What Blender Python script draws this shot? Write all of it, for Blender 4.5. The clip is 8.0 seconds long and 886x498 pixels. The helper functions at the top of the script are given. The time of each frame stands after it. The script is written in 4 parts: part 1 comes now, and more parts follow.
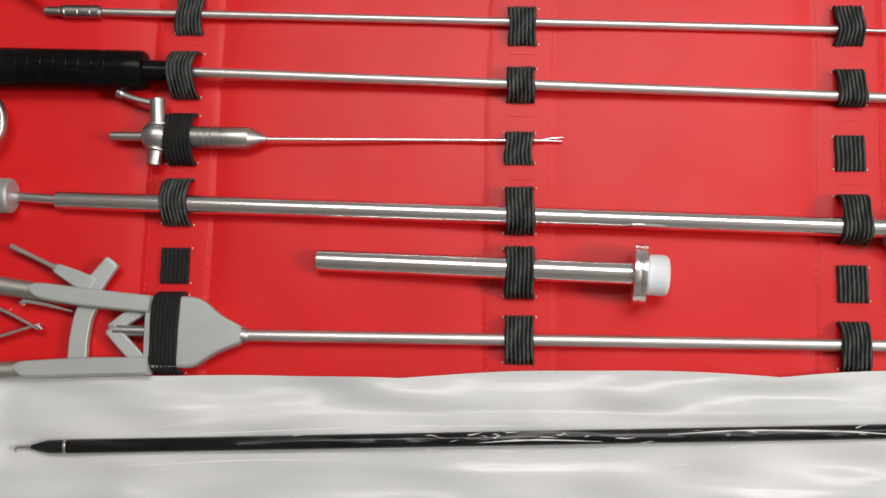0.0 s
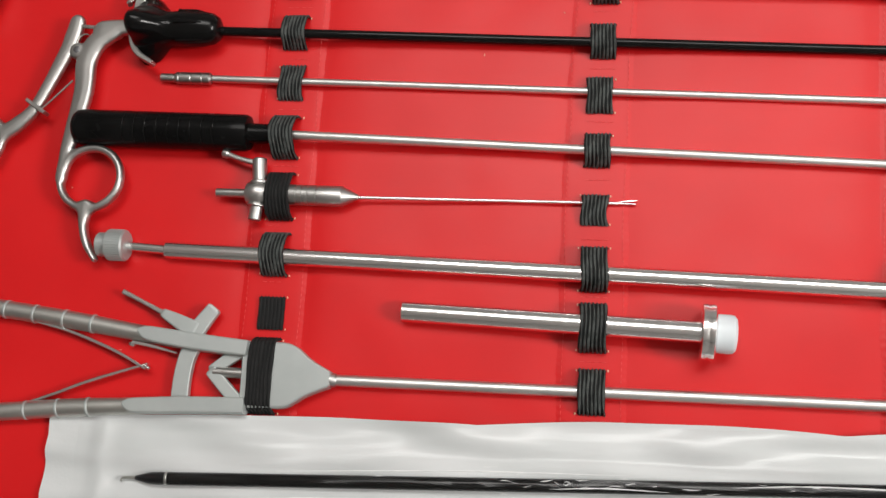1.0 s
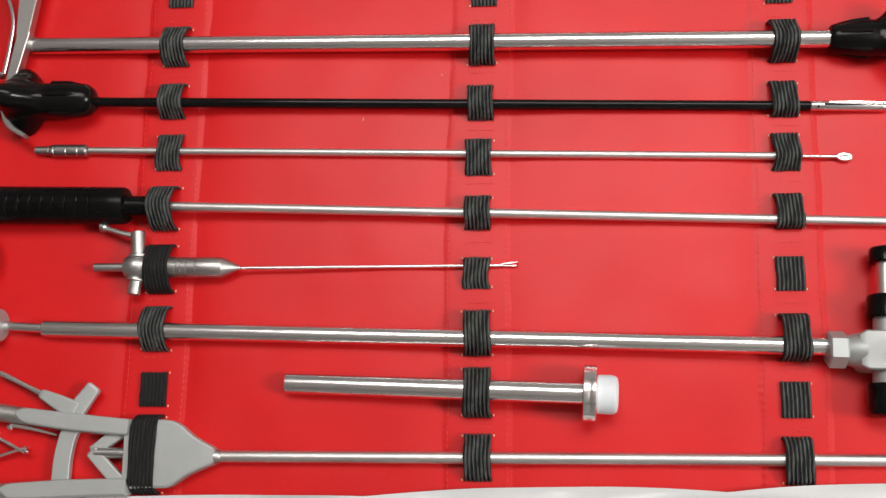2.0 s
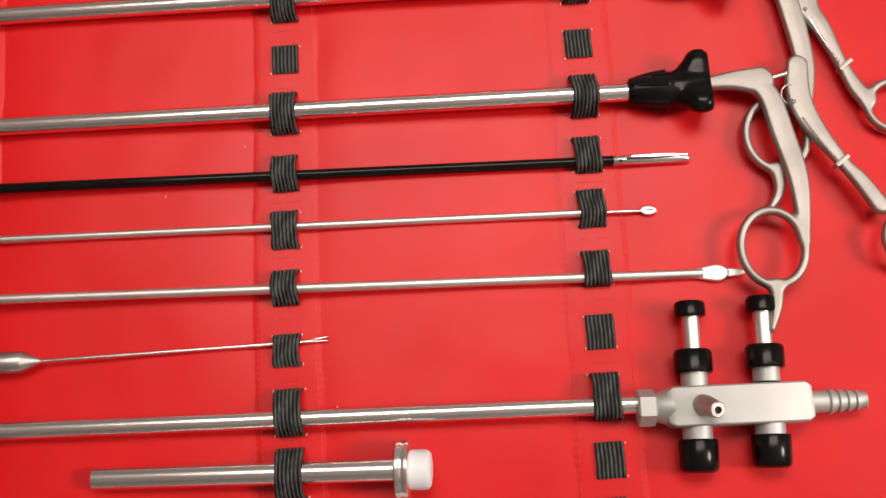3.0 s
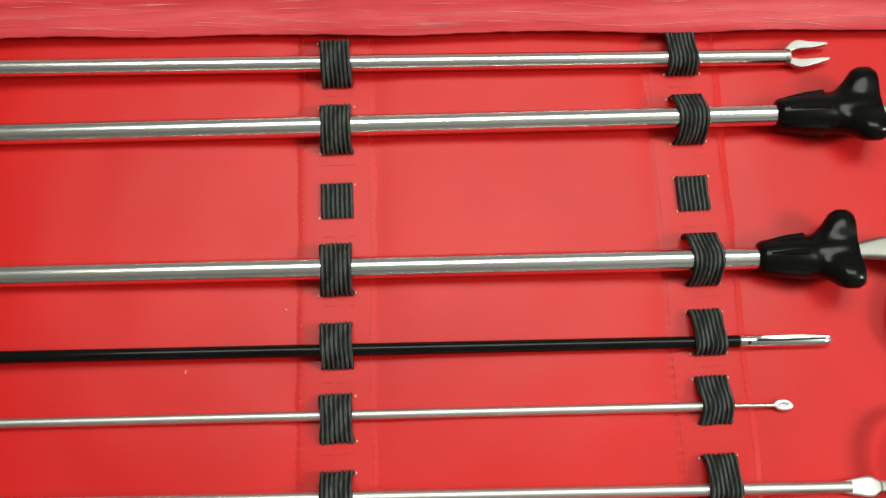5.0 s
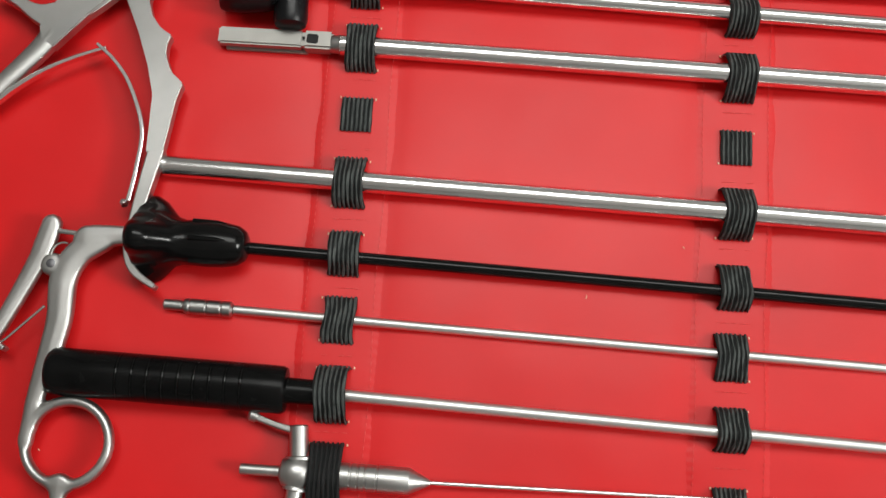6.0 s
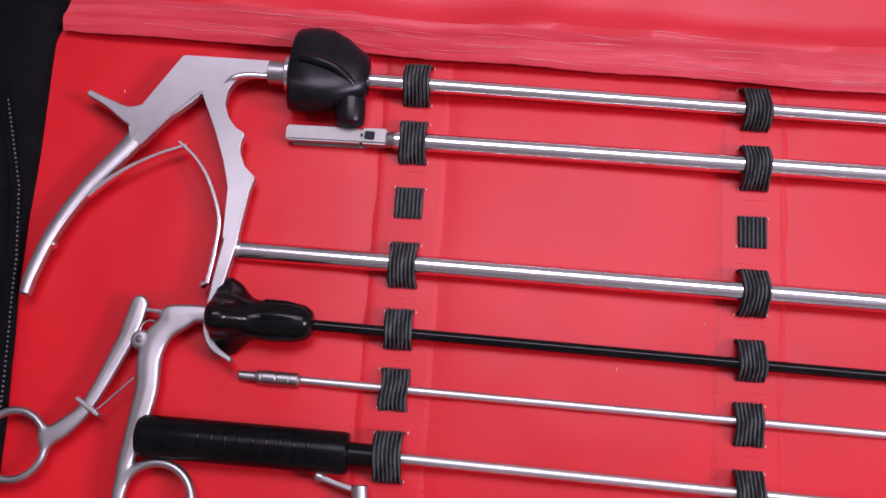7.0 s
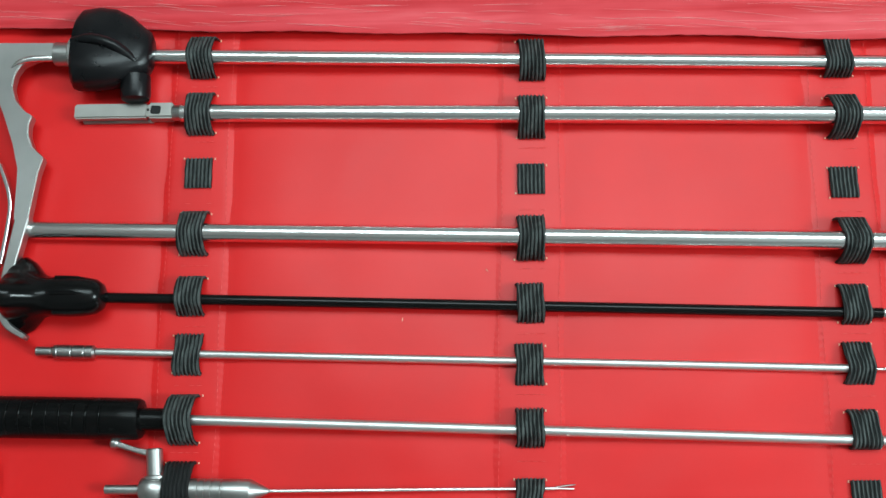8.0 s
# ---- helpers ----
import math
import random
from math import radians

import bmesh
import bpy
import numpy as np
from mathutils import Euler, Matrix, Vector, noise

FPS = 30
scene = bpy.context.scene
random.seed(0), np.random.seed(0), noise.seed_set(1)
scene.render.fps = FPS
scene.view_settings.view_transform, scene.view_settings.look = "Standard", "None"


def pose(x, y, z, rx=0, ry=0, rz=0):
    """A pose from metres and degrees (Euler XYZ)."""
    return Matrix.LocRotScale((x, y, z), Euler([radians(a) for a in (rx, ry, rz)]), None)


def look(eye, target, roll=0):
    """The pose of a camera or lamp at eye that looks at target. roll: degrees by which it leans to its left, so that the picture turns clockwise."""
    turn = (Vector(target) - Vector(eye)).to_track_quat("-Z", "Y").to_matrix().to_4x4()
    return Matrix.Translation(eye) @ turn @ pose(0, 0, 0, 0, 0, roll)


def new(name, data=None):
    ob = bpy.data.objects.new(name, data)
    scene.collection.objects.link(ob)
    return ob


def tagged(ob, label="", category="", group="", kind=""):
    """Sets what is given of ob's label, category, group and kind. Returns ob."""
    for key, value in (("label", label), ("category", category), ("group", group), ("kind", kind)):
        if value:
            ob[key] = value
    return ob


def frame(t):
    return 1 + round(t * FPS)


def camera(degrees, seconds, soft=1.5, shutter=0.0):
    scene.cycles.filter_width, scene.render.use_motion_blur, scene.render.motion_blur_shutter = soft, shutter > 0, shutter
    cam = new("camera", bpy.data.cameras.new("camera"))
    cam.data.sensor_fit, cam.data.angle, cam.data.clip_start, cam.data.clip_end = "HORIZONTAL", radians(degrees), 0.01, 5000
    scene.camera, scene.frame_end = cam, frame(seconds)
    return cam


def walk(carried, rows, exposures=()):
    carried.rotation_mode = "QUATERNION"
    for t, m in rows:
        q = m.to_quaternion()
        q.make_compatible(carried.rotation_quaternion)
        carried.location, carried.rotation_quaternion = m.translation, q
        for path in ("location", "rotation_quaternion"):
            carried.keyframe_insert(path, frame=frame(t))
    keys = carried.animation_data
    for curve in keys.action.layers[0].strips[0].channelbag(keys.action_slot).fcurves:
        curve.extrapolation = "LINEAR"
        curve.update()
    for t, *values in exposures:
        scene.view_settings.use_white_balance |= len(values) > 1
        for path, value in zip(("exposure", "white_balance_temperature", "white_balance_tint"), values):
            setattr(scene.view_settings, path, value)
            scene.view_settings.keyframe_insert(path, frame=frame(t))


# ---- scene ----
cam = camera(46.0, 8.0)
PATH = [
    (0, -0.0070, -0.2814, 0.4745, 9.82, 3.48, 1.15),
    (0.3, -0.0185, -0.2796, 0.4844, 9.80, 5.40, 2.55),
    (0.5, -0.0188, -0.2819, 0.4937, 10.40, 6.51, 3.22),
    (0.7, -0.0145, -0.2824, 0.4992, 11.10, 7.32, 3.66),
    (1, -0.0040, -0.2841, 0.5052, 12.70, 7.55, 3.26),
    (1.2, 0.0062, -0.2826, 0.5027, 13.64, 7.14, 2.61),
    (2.3, 0.0393, -0.2510, 0.5072, 13.38, 3.83, -0.62),
    (2.5, 0.0531, -0.2459, 0.5091, 13.28, 2.77, -1.64),
    (3, 0.0858, -0.2262, 0.4995, 13.31, 2.07, -3.86),
    (3.3, 0.0907, -0.2068, 0.4640, 13.78, 1.11, -4.11),
    (3.5, 0.0897, -0.1841, 0.4458, 13.57, -0.39, -4.64),
    (3.8, 0.0823, -0.1620, 0.4251, 14.08, -1.78, -4.87),
    (4, 0.0786, -0.1503, 0.4187, 14.25, -1.93, -4.64),
    (4.2, 0.0753, -0.1427, 0.4120, 14.79, -2.36, -4.50),
    (4.5, 0.0622, -0.1367, 0.4129, 15.05, -1.70, -4.09),
    (4.7, 0.0549, -0.1347, 0.4160, 15.54, -1.59, -3.83),
    (5.8, -0.0965, -0.1552, 0.4237, 13.83, -1.71, 1.37),
    (6, -0.1168, -0.1566, 0.4258, 13.71, -0.17, 3.49),
    (6.5, -0.1423, -0.1474, 0.4502, 14.46, 0.78, 5.43),
    (6.8, -0.1366, -0.1465, 0.4680, 15.58, 0.63, 4.46),
    (7, -0.1231, -0.1476, 0.4802, 15.30, 1.56, 3.82),
    (7.3, -0.0931, -0.1486, 0.4927, 14.84, 2.42, 2.69),
    (7.5, -0.0716, -0.1480, 0.4949, 14.16, 2.92, 1.93),
    (8, -0.0272, -0.1571, 0.4886, 13.98, 1.78, -0.19),
]
# stops, kelvin and tint of the filming camera
EXPOSURES = [(0.0, -0.02, 6600, 12), (1.2, 0.07, 6550, 10), (2.5, 0.07, 6900, 18), (3.0, 0.06, 7550, 22), (3.5, -0.02, 6500, 11), (3.8, -0.01, 6400, 6), (4.5, 0.05, 6500, -6), (5.8, 0.05, 6450, 2),
             (6.5, 0.03, 6050, 22), (7.0, 0.05, 5850, 41), (7.55, 0.09, 5780, 38), (8.0, 0.17, 5450, -10)]
walk(cam, [(t, pose(x, y, z, rx, ry, rz)) for t, x, y, z, rx, ry, rz in PATH], EXPOSURES)

# ---- light ----
def area_lamp(name, x, y, z, wide, deep, watts, colour, aim):
    data = bpy.data.lights.new(name, "AREA")
    data.shape, data.size, data.size_y, data.energy, data.color = "RECTANGLE", wide, deep, watts, colour
    ob = new(name, data)
    ob.matrix_basis = look((x, y, z), aim)
    return ob


area_lamp("ceiling_lamp", 0.20, 0.52, 1.74, 1.45, 0.66, 20.7, (1.0, 0.97, 0.94), (0.20, 0.52, 0.0))
area_lamp("side_lamp", 1.85, -0.42, 1.45, 0.5, 0.5, 31.0, (1.0, 0.97, 0.94), (0.0, -0.1, 0.0))

world = bpy.data.worlds.new("world")
world.use_nodes = True
world.node_tree.nodes["Background"].inputs[0].default_value = (0.5, 0.52, 0.55, 1)
world.node_tree.nodes["Background"].inputs[1].default_value = 0.2
scene.world = world


# ---- materials ----
def ramp(nt, fac, a, b, lo=0.3, hi=0.7):
    node = nt.nodes.new("ShaderNodeValToRGB")
    node.color_ramp.elements[0].position, node.color_ramp.elements[1].position = lo, hi
    node.color_ramp.elements[0].color, node.color_ramp.elements[1].color = (*a, 1), (*b, 1)
    nt.links.new(fac, node.inputs[0])
    return node.outputs[0]


def noise_out(nt, scale, stretch=(1, 1, 1), detail=4.0):
    co, mp, no = (nt.nodes.new("ShaderNode" + s) for s in ("TexCoord", "Mapping", "TexNoise"))
    mp.inputs["Scale"].default_value = stretch
    no.inputs["Scale"].default_value, no.inputs["Detail"].default_value = scale, detail
    nt.links.new(co.outputs["Object"], mp.inputs[0])
    nt.links.new(mp.outputs[0], no.inputs[0])
    return no.outputs[0]


def material(name, a, b, rough=(0.4, 0.5), metal=0.0, scale=60.0, stretch=(1, 1, 1), bump=0.0, bump_scale=900.0,
             bump_stretch=(1, 1, 1), coat=0.0, sheen=0.0, specular=0.5, distance=0.0004, wave=0.0):
    """Two colours mixed by a broad noise, a finer one for gloss and relief."""
    mat = bpy.data.materials.new(name)
    mat.use_nodes = True
    nt = mat.node_tree
    bsdf = nt.nodes["Principled BSDF"]
    nt.links.new(ramp(nt, noise_out(nt, scale, stretch), a, b), bsdf.inputs["Base Color"])
    fine = noise_out(nt, bump_scale, bump_stretch, 3.0)
    rr = nt.nodes.new("ShaderNodeMapRange")
    rr.inputs["To Min"].default_value, rr.inputs["To Max"].default_value = rough
    nt.links.new(noise_out(nt, scale * 2.7, stretch), rr.inputs[0])
    nt.links.new(rr.outputs[0], bsdf.inputs["Roughness"])
    bsdf.inputs["Metallic"].default_value = metal
    bsdf.inputs["Specular IOR Level"].default_value = specular
    bsdf.inputs["Coat Weight"].default_value = coat
    bsdf.inputs["Sheen Weight"].default_value = sheen
    if bump:
        bn = nt.nodes.new("ShaderNodeBump")
        bn.inputs["Strength"].default_value, bn.inputs["Distance"].default_value = bump, distance
        nt.links.new(fine, bn.inputs["Height"])
        nt.links.new(bn.outputs[0], bsdf.inputs["Normal"])
        if wave:
            # broad unevenness left by hand polishing
            wn = nt.nodes.new("ShaderNodeBump")
            wn.inputs["Strength"].default_value, wn.inputs["Distance"].default_value = 1.0, wave
            nt.links.new(noise_out(nt, 15, (1, 1, 1), 0.0), wn.inputs["Height"])
            nt.links.new(wn.outputs[0], bn.inputs["Normal"])
    return mat


RED = material("red_vinyl", (0.60, 0.008, 0.010), (0.68, 0.011, 0.013), (0.33, 0.41), scale=14, bump=0.06, bump_scale=1300, specular=0.30)
RED_FLAP = material("red_nylon", (0.60, 0.013, 0.020), (0.72, 0.026, 0.036), (0.36, 0.5), scale=18, stretch=(0.5, 1.2, 1), bump=0.08, bump_scale=300, bump_stretch=(0.12, 3, 1), sheen=0.1)
RED_FRAY = material("red_mesh_binding", (0.62, 0.022, 0.032), (0.76, 0.075, 0.095), (0.4, 0.6), scale=110, stretch=(0.04, 2.5, 1), bump=0.3, bump_scale=420, bump_stretch=(0.06, 2, 1), sheen=0.2)
THREAD = material("pink_thread", (0.72, 0.05, 0.05), (0.80, 0.12, 0.11), (0.6, 0.7), scale=300)
FRAY = material("frayed_thread", (0.84, 0.26, 0.27), (0.90, 0.45, 0.44), (0.5, 0.6), scale=200)
TACK = material("pale_thread", (0.85, 0.42, 0.25), (0.9, 0.65, 0.5), (0.6, 0.7), scale=300)
# same elastic as the ribs, the shade in its grooves put into the colour
GROOVE_SHADE = material("elastic_groove_shade", (0.004, 0.005, 0.005), (0.010, 0.011, 0.011), (0.8, 0.9), scale=400, bump=0.5)
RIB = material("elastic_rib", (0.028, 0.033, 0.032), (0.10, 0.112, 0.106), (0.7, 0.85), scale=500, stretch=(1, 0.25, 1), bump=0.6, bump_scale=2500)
DARK_RIB = material("dark_elastic_rib", (0.006, 0.006, 0.006), (0.014, 0.014, 0.014), (0.75, 0.9), scale=500, stretch=(1, 0.25, 1), bump=0.6, bump_scale=2500)
STEEL = material("polished_steel", (0.82, 0.81, 0.80), (0.92, 0.91, 0.90), (0.18, 0.25), 1.0, scale=14, stretch=(0.6, 1, 1))
SATIN = material("satin_steel", (0.45, 0.445, 0.43), (0.54, 0.535, 0.52), (0.34, 0.42), 1.0, scale=45, bump=0.08, bump_scale=1800, wave=0.003)
# matt steel, its base also darkened to hold down the ceiling lamp's reflection
DIMMED = material("dimmed_matt_steel", (0.36, 0.35, 0.325), (0.44, 0.43, 0.405), (0.47, 0.57), 1.0, scale=45, bump=0.16, bump_scale=2200, wave=0.0012)
PALE = material("pale_steel", (0.70, 0.69, 0.67), (0.80, 0.79, 0.77), (0.38, 0.46), 1.0, scale=30, bump=0.05, bump_scale=1500)
DULL = material("grey_titanium", (0.50, 0.50, 0.47), (0.60, 0.60, 0.57), (0.44, 0.54), 1.0, scale=60, bump=0.1, bump_scale=1600)
ALU = material("anodised_aluminium", (0.45, 0.485, 0.48), (0.52, 0.555, 0.545), (0.5, 0.6), 0.7, scale=50, bump=0.1, bump_scale=2200)
BLACK = material("black_plastic", (0.003, 0.003, 0.003), (0.006, 0.006, 0.006), (0.15, 0.24), specular=0.22, scale=70, bump=0.04, bump_scale=1200)
SOFT = material("soft_black_plastic", (0.004, 0.004, 0.005), (0.009, 0.009, 0.010), (0.24, 0.34), specular=0.3, scale=70, bump=0.15, bump_scale=1500)
GLOSS = material("glossy_black_ring", (0.003, 0.003, 0.003), (0.006, 0.006, 0.006), (0.08, 0.12), specular=0.35, scale=90)
MATT = material("matt_black_plastic", (0.003, 0.003, 0.003), (0.006, 0.006, 0.006), (0.22, 0.3), specular=0.12, scale=70, bump=0.1, bump_scale=1500)
SLEEVE = material("black_insulation", (0.003, 0.003, 0.003), (0.006, 0.006, 0.006), (0.10, 0.16), specular=0.22, scale=60)
# near black for small pins, and for the shade inside holes and slots
PIN_AND_SHADE = material("dark_pin_and_hole_shade", (0.006, 0.006, 0.006), (0.012, 0.012, 0.012), (0.7, 0.8))
# white that stands for the glints along creases of the clear film
CREASE_GLINT = material("film_crease_glint", (0.75, 0.77, 0.78), (0.9, 0.9, 0.9), (0.15, 0.25), scale=200)
CAP = material("white_silicone", (0.66, 0.72, 0.75), (0.74, 0.80, 0.83), (0.4, 0.5), scale=80)
PAPER = material("white_pouch_paper", (0.57, 0.60, 0.60), (0.68, 0.70, 0.705), (0.42, 0.6), scale=25, stretch=(0.5, 2, 1), bump=0.25, bump_scale=500, wave=0.003)
BORDER = material("black_binding", (0.0015, 0.0015, 0.0016), (0.004, 0.004, 0.0045), (0.6, 0.8), specular=0.1, scale=120, bump=0.6, bump_scale=1600)
SCREW = material("dark_screw", (0.16, 0.16, 0.17), (0.24, 0.24, 0.25), (0.4, 0.5), 0.9, scale=300)
TOOTH = material("zip_tooth", (0.16, 0.16, 0.15), (0.34, 0.34, 0.32), (0.4, 0.5), 0.5, scale=500)
TABLE = material("brown_wood", (0.13, 0.08, 0.05), (0.22, 0.14, 0.09), (0.4, 0.55), scale=6, stretch=(0.3, 4, 1), bump=0.1)
# unseen floor, made pale so that it throws light up to the ceiling
BOUNCE_FLOOR = material("pale_bounce_floor", (0.50, 0.49, 0.46), (0.60, 0.59, 0.56), (0.35, 0.5), scale=5)
PAINT = material("wall_paint", (0.37, 0.365, 0.355), (0.43, 0.425, 0.415), (0.8, 0.9), scale=3)
CEIL = material("ceiling_paint", (0.80, 0.80, 0.79), (0.86, 0.86, 0.85), (0.8, 0.9), scale=3)

FILM = bpy.data.materials.new("clear_film")
FILM.use_nodes = True
_nt = FILM.node_tree
_nt.nodes.remove(_nt.nodes["Principled BSDF"])
_g, _t, _m, _bn, _fac = (_nt.nodes.new("ShaderNode" + n) for n in ("BsdfGlossy", "BsdfTransparent", "MixShader", "Bump", "MapRange"))
_g.inputs["Color"].default_value, _g.inputs["Roughness"].default_value = (0.9, 0.92, 0.93, 1), 0.30
_bn.inputs["Strength"].default_value, _bn.inputs["Distance"].default_value = 0.8, 0.003
_nt.links.new(noise_out(_nt, 40, (0.16, 1.6, 1), 2.0), _bn.inputs["Height"])
_nt.links.new(_bn.outputs[0], _g.inputs["Normal"])
_fac.inputs["From Min"].default_value, _fac.inputs["From Max"].default_value = 0.42, 0.78
_fac.inputs["To Min"].default_value, _fac.inputs["To Max"].default_value = 0.03, 0.09
_nt.links.new(noise_out(_nt, 16, (0.2, 2.2, 1), 2.0), _fac.inputs[0])
_nt.links.new(_fac.outputs[0], _m.inputs[0])
_nt.links.new(_t.outputs[0], _m.inputs[1])
_nt.links.new(_g.outputs[0], _m.inputs[2])
_nt.links.new(_m.outputs[0], _nt.nodes["Material Output"].inputs[0])


# ---- builders: all lengths below are millimetres ----
def thing(name, x, y, label, category, group="", z=0.0, kind=""):
    ob = new(name)
    ob.location, ob.empty_display_size = (x / 1000, y / 1000, z / 1000), 0.01
    return tagged(ob, label, category, group, kind)


def part(name, bm, mats, parent=None, label="", sharp=38):
    """Links a bmesh, given in millimetres of the world, as one mesh under a thing or a part."""
    bmesh.ops.recalc_face_normals(bm, faces=bm.faces)
    base, up = Vector((0, 0, 0)), parent
    while up:
        base, up = base + up.location, up.parent
    for v in bm.verts:
        v.co = v.co / 1000 - base
    me = bpy.data.meshes.new(name)
    for f in bm.faces:
        f.smooth = True
    for e in bm.edges:
        if len(e.link_faces) == 2 and e.calc_face_angle(0) > radians(sharp):
            e.smooth = False
    bm.to_mesh(me)
    bm.free()
    for m in mats if isinstance(mats, (list, tuple)) else (mats,):
        me.materials.append(m)
    ob = new(name, me)
    ob.parent = parent
    return tagged(ob, label)


def spline(points, steps=6, closed=False):
    """Catmull-Rom through the points, as an array."""
    p = np.array(points, float)
    if len(p) == 2:
        return np.array([p[0] + (p[1] - p[0]) * k / steps for k in range(steps + 1)])
    n, out = len(p), []
    at = (lambda i: p[i % n]) if closed else (lambda i: p[0] * 2 - p[1] if i < 0 else p[-1] * 2 - p[-2] if i >= n else p[i])
    for i in range(n if closed else n - 1):
        a, b, c, d = at(i - 1), at(i), at(i + 1), at(i + 2)
        for k in range(steps):
            u = k / steps
            out.append(0.5 * (2 * b + (c - a) * u + (2 * a - 5 * b + 4 * c - d) * u * u + (3 * b - a - 3 * c + d) * u ** 3))
    if not closed:
        out.append(p[-1])
    return np.array(out)


def skin(bm, rings, closed=False, caps=True, index=0, hard=()):
    """Joins rings of equal length into a hull."""
    vs = [[bm.verts.new(Vector(q)) for q in ring] for ring in rings]
    n, m = len(vs), len(vs[0])
    for i in range(n if closed else n - 1):
        a, b = vs[i], vs[(i + 1) % n]
        for k in range(m):
            bm.faces.new((a[k], a[(k + 1) % m], b[(k + 1) % m], b[k])).material_index = index
    for k in hard:
        for i in range(n if closed else n - 1):
            bm.edges.get((vs[i][k], vs[(i + 1) % n][k])).smooth = False
    if caps and not closed:
        bm.faces.new(vs[0][::-1]).material_index = index
        bm.faces.new(vs[-1]).material_index = index
    return bm


def frames(path):
    """For each point of a path its two cross directions."""
    d = np.gradient(path, axis=0)
    d /= np.linalg.norm(d, axis=1)[:, None] + 1e-9
    up = np.array([0, 0, 1.0]) if abs(d[0][2]) < 0.8 else np.array([0, 1.0, 0])
    out = []
    for t in d:
        side = np.cross(up, t)
        side /= np.linalg.norm(side) + 1e-9
        up = np.cross(t, side)
        out.append((side, up))
    return out


def turned(profile, a, b, seg=28, bm=None, lobes=None, caps=True):
    """A lathe piece on the axis from a to b. profile: rows of (millimetres along, radius). lobes: (count, depths per row, phase)."""
    bm = bm or bmesh.new()
    a, b = np.array(a, float), np.array(b, float)
    t = (b - a) / np.linalg.norm(b - a)
    up = np.array([0, 0, 1.0]) if abs(t[2]) < 0.8 else np.array([0, 1.0, 0])
    side = np.cross(up, t)
    side /= np.linalg.norm(side)
    up = np.cross(t, side)
    rings = []
    for row, (s, r) in enumerate(profile):
        ring = []
        for k in range(seg):
            w = 2 * math.pi * k / seg
            rr = r
            if lobes:
                count, depths, phase = lobes
                rr = r * (1 + depths[row] * (math.cos(count * (w - phase)) + 0.25 * math.cos(2 * count * (w - phase))))
            ring.append(a + t * s + (side * math.cos(w) + up * math.sin(w)) * rr)
        rings.append(ring)
    return skin(bm, rings, caps=caps)


def rod(a, b, r, seg=24, edge=0.3, bore=0.0, bm=None):
    """A straight bar with softened ends; bore: radius of a hole in its first end."""
    ln = float(np.linalg.norm(np.subtract(b, a)))
    rows = [(0, r - edge), (edge, r), (ln - edge, r), (ln, r - edge)]
    if bore:
        rows = [(min(14.0, ln / 2), bore * 0.98), (0.0, bore)] + rows
    return turned(rows, a, b, seg, bm)


def wire(points, r, steps=6, seg=10, closed=False):
    path = spline(points, steps, closed)
    rr = np.interp(np.linspace(0, 1, len(path)), np.linspace(0, 1, len(np.atleast_1d(r))), np.atleast_1d(r))
    rings = [[p + (s * math.cos(w) + u * math.sin(w)) * q for w in np.arange(seg) * 2 * math.pi / seg]
             for p, q, (s, u) in zip(path, rr, frames(path))]
    return skin(bmesh.new(), rings, closed)


CORNERS = (0, 2, 3, 5, 6, 8, 9, 11)


def section(half, low, high, soft):
    """A flat bar's cut: a rectangle with rounded corners, as (across, up) rows."""
    s = min(soft, half * 0.9, (high - low) * 0.45)
    out = []
    for cx, cz, w0 in ((half - s, high - s, 0), (-half + s, high - s, 90), (-half + s, low + s, 180), (half - s, low + s, 270)):
        for w in (0, 45, 90):
            out.append((cx + s * math.cos(radians(w0 + w)), cz + s * math.sin(radians(w0 + w))))
    return out


def dome(half, low, high):
    """A forged bar's cut: pillowed above and below, with no sharp corner."""
    mid, tall = (low + high) / 2, (high - low) / 2
    out = []
    for k in range(18):
        w = 2 * math.pi * (k + 0.5) / 18
        c, u = math.cos(w), math.sin(w)
        out.append((half * math.copysign(abs(c) ** 0.42, c), mid + tall * math.copysign(abs(u) ** 0.55, u)))
    return out


def bar(points, widths, low, high, soft=1.2, steps=7, closed=False, bm=None, square=False, round_=False):
    """A flat bar along points (x, y) or (x, y, lift) with a width at each of them, from low to high. round_: pillowed faces."""
    pts = [(*p, 0.0) if len(p) == 2 else p for p in points]
    path = spline([(p[0], p[1], p[2], w) for p, w in zip(pts, widths)], steps, closed)
    flat = path[:, :2]
    d = (np.roll(flat, -1, 0) - np.roll(flat, 1, 0)) if closed else np.gradient(flat, axis=0)
    d /= np.linalg.norm(d, axis=1)[:, None] + 1e-9
    rings = []
    for p, t in zip(path, d):
        n = np.array([-t[1], t[0]])
        rings.append([(p[0] + n[0] * o, p[1] + n[1] * o, p[2] + z) for o, z in (dome(max(p[3], 0.4) / 2, low, high) if round_ else section(max(p[3], 0.4) / 2, low, high, soft))])
    if not closed and not square:
        # rounded ends
        for at, way in ((0, -1), (-1, 1)):
            mid = np.array([path[at][0], path[at][1], path[at][2] + (low + high) / 2])
            tip = [mid + (np.array(q) - mid) * 0.72 + np.array([*(d[at] * way * min(path[at][3], 4) * 0.18), 0]) for q in rings[at]]
            rings = [tip] + rings if at == 0 else rings + [tip]
    return skin(bm or bmesh.new(), rings, closed, hard=() if round_ else CORNERS)


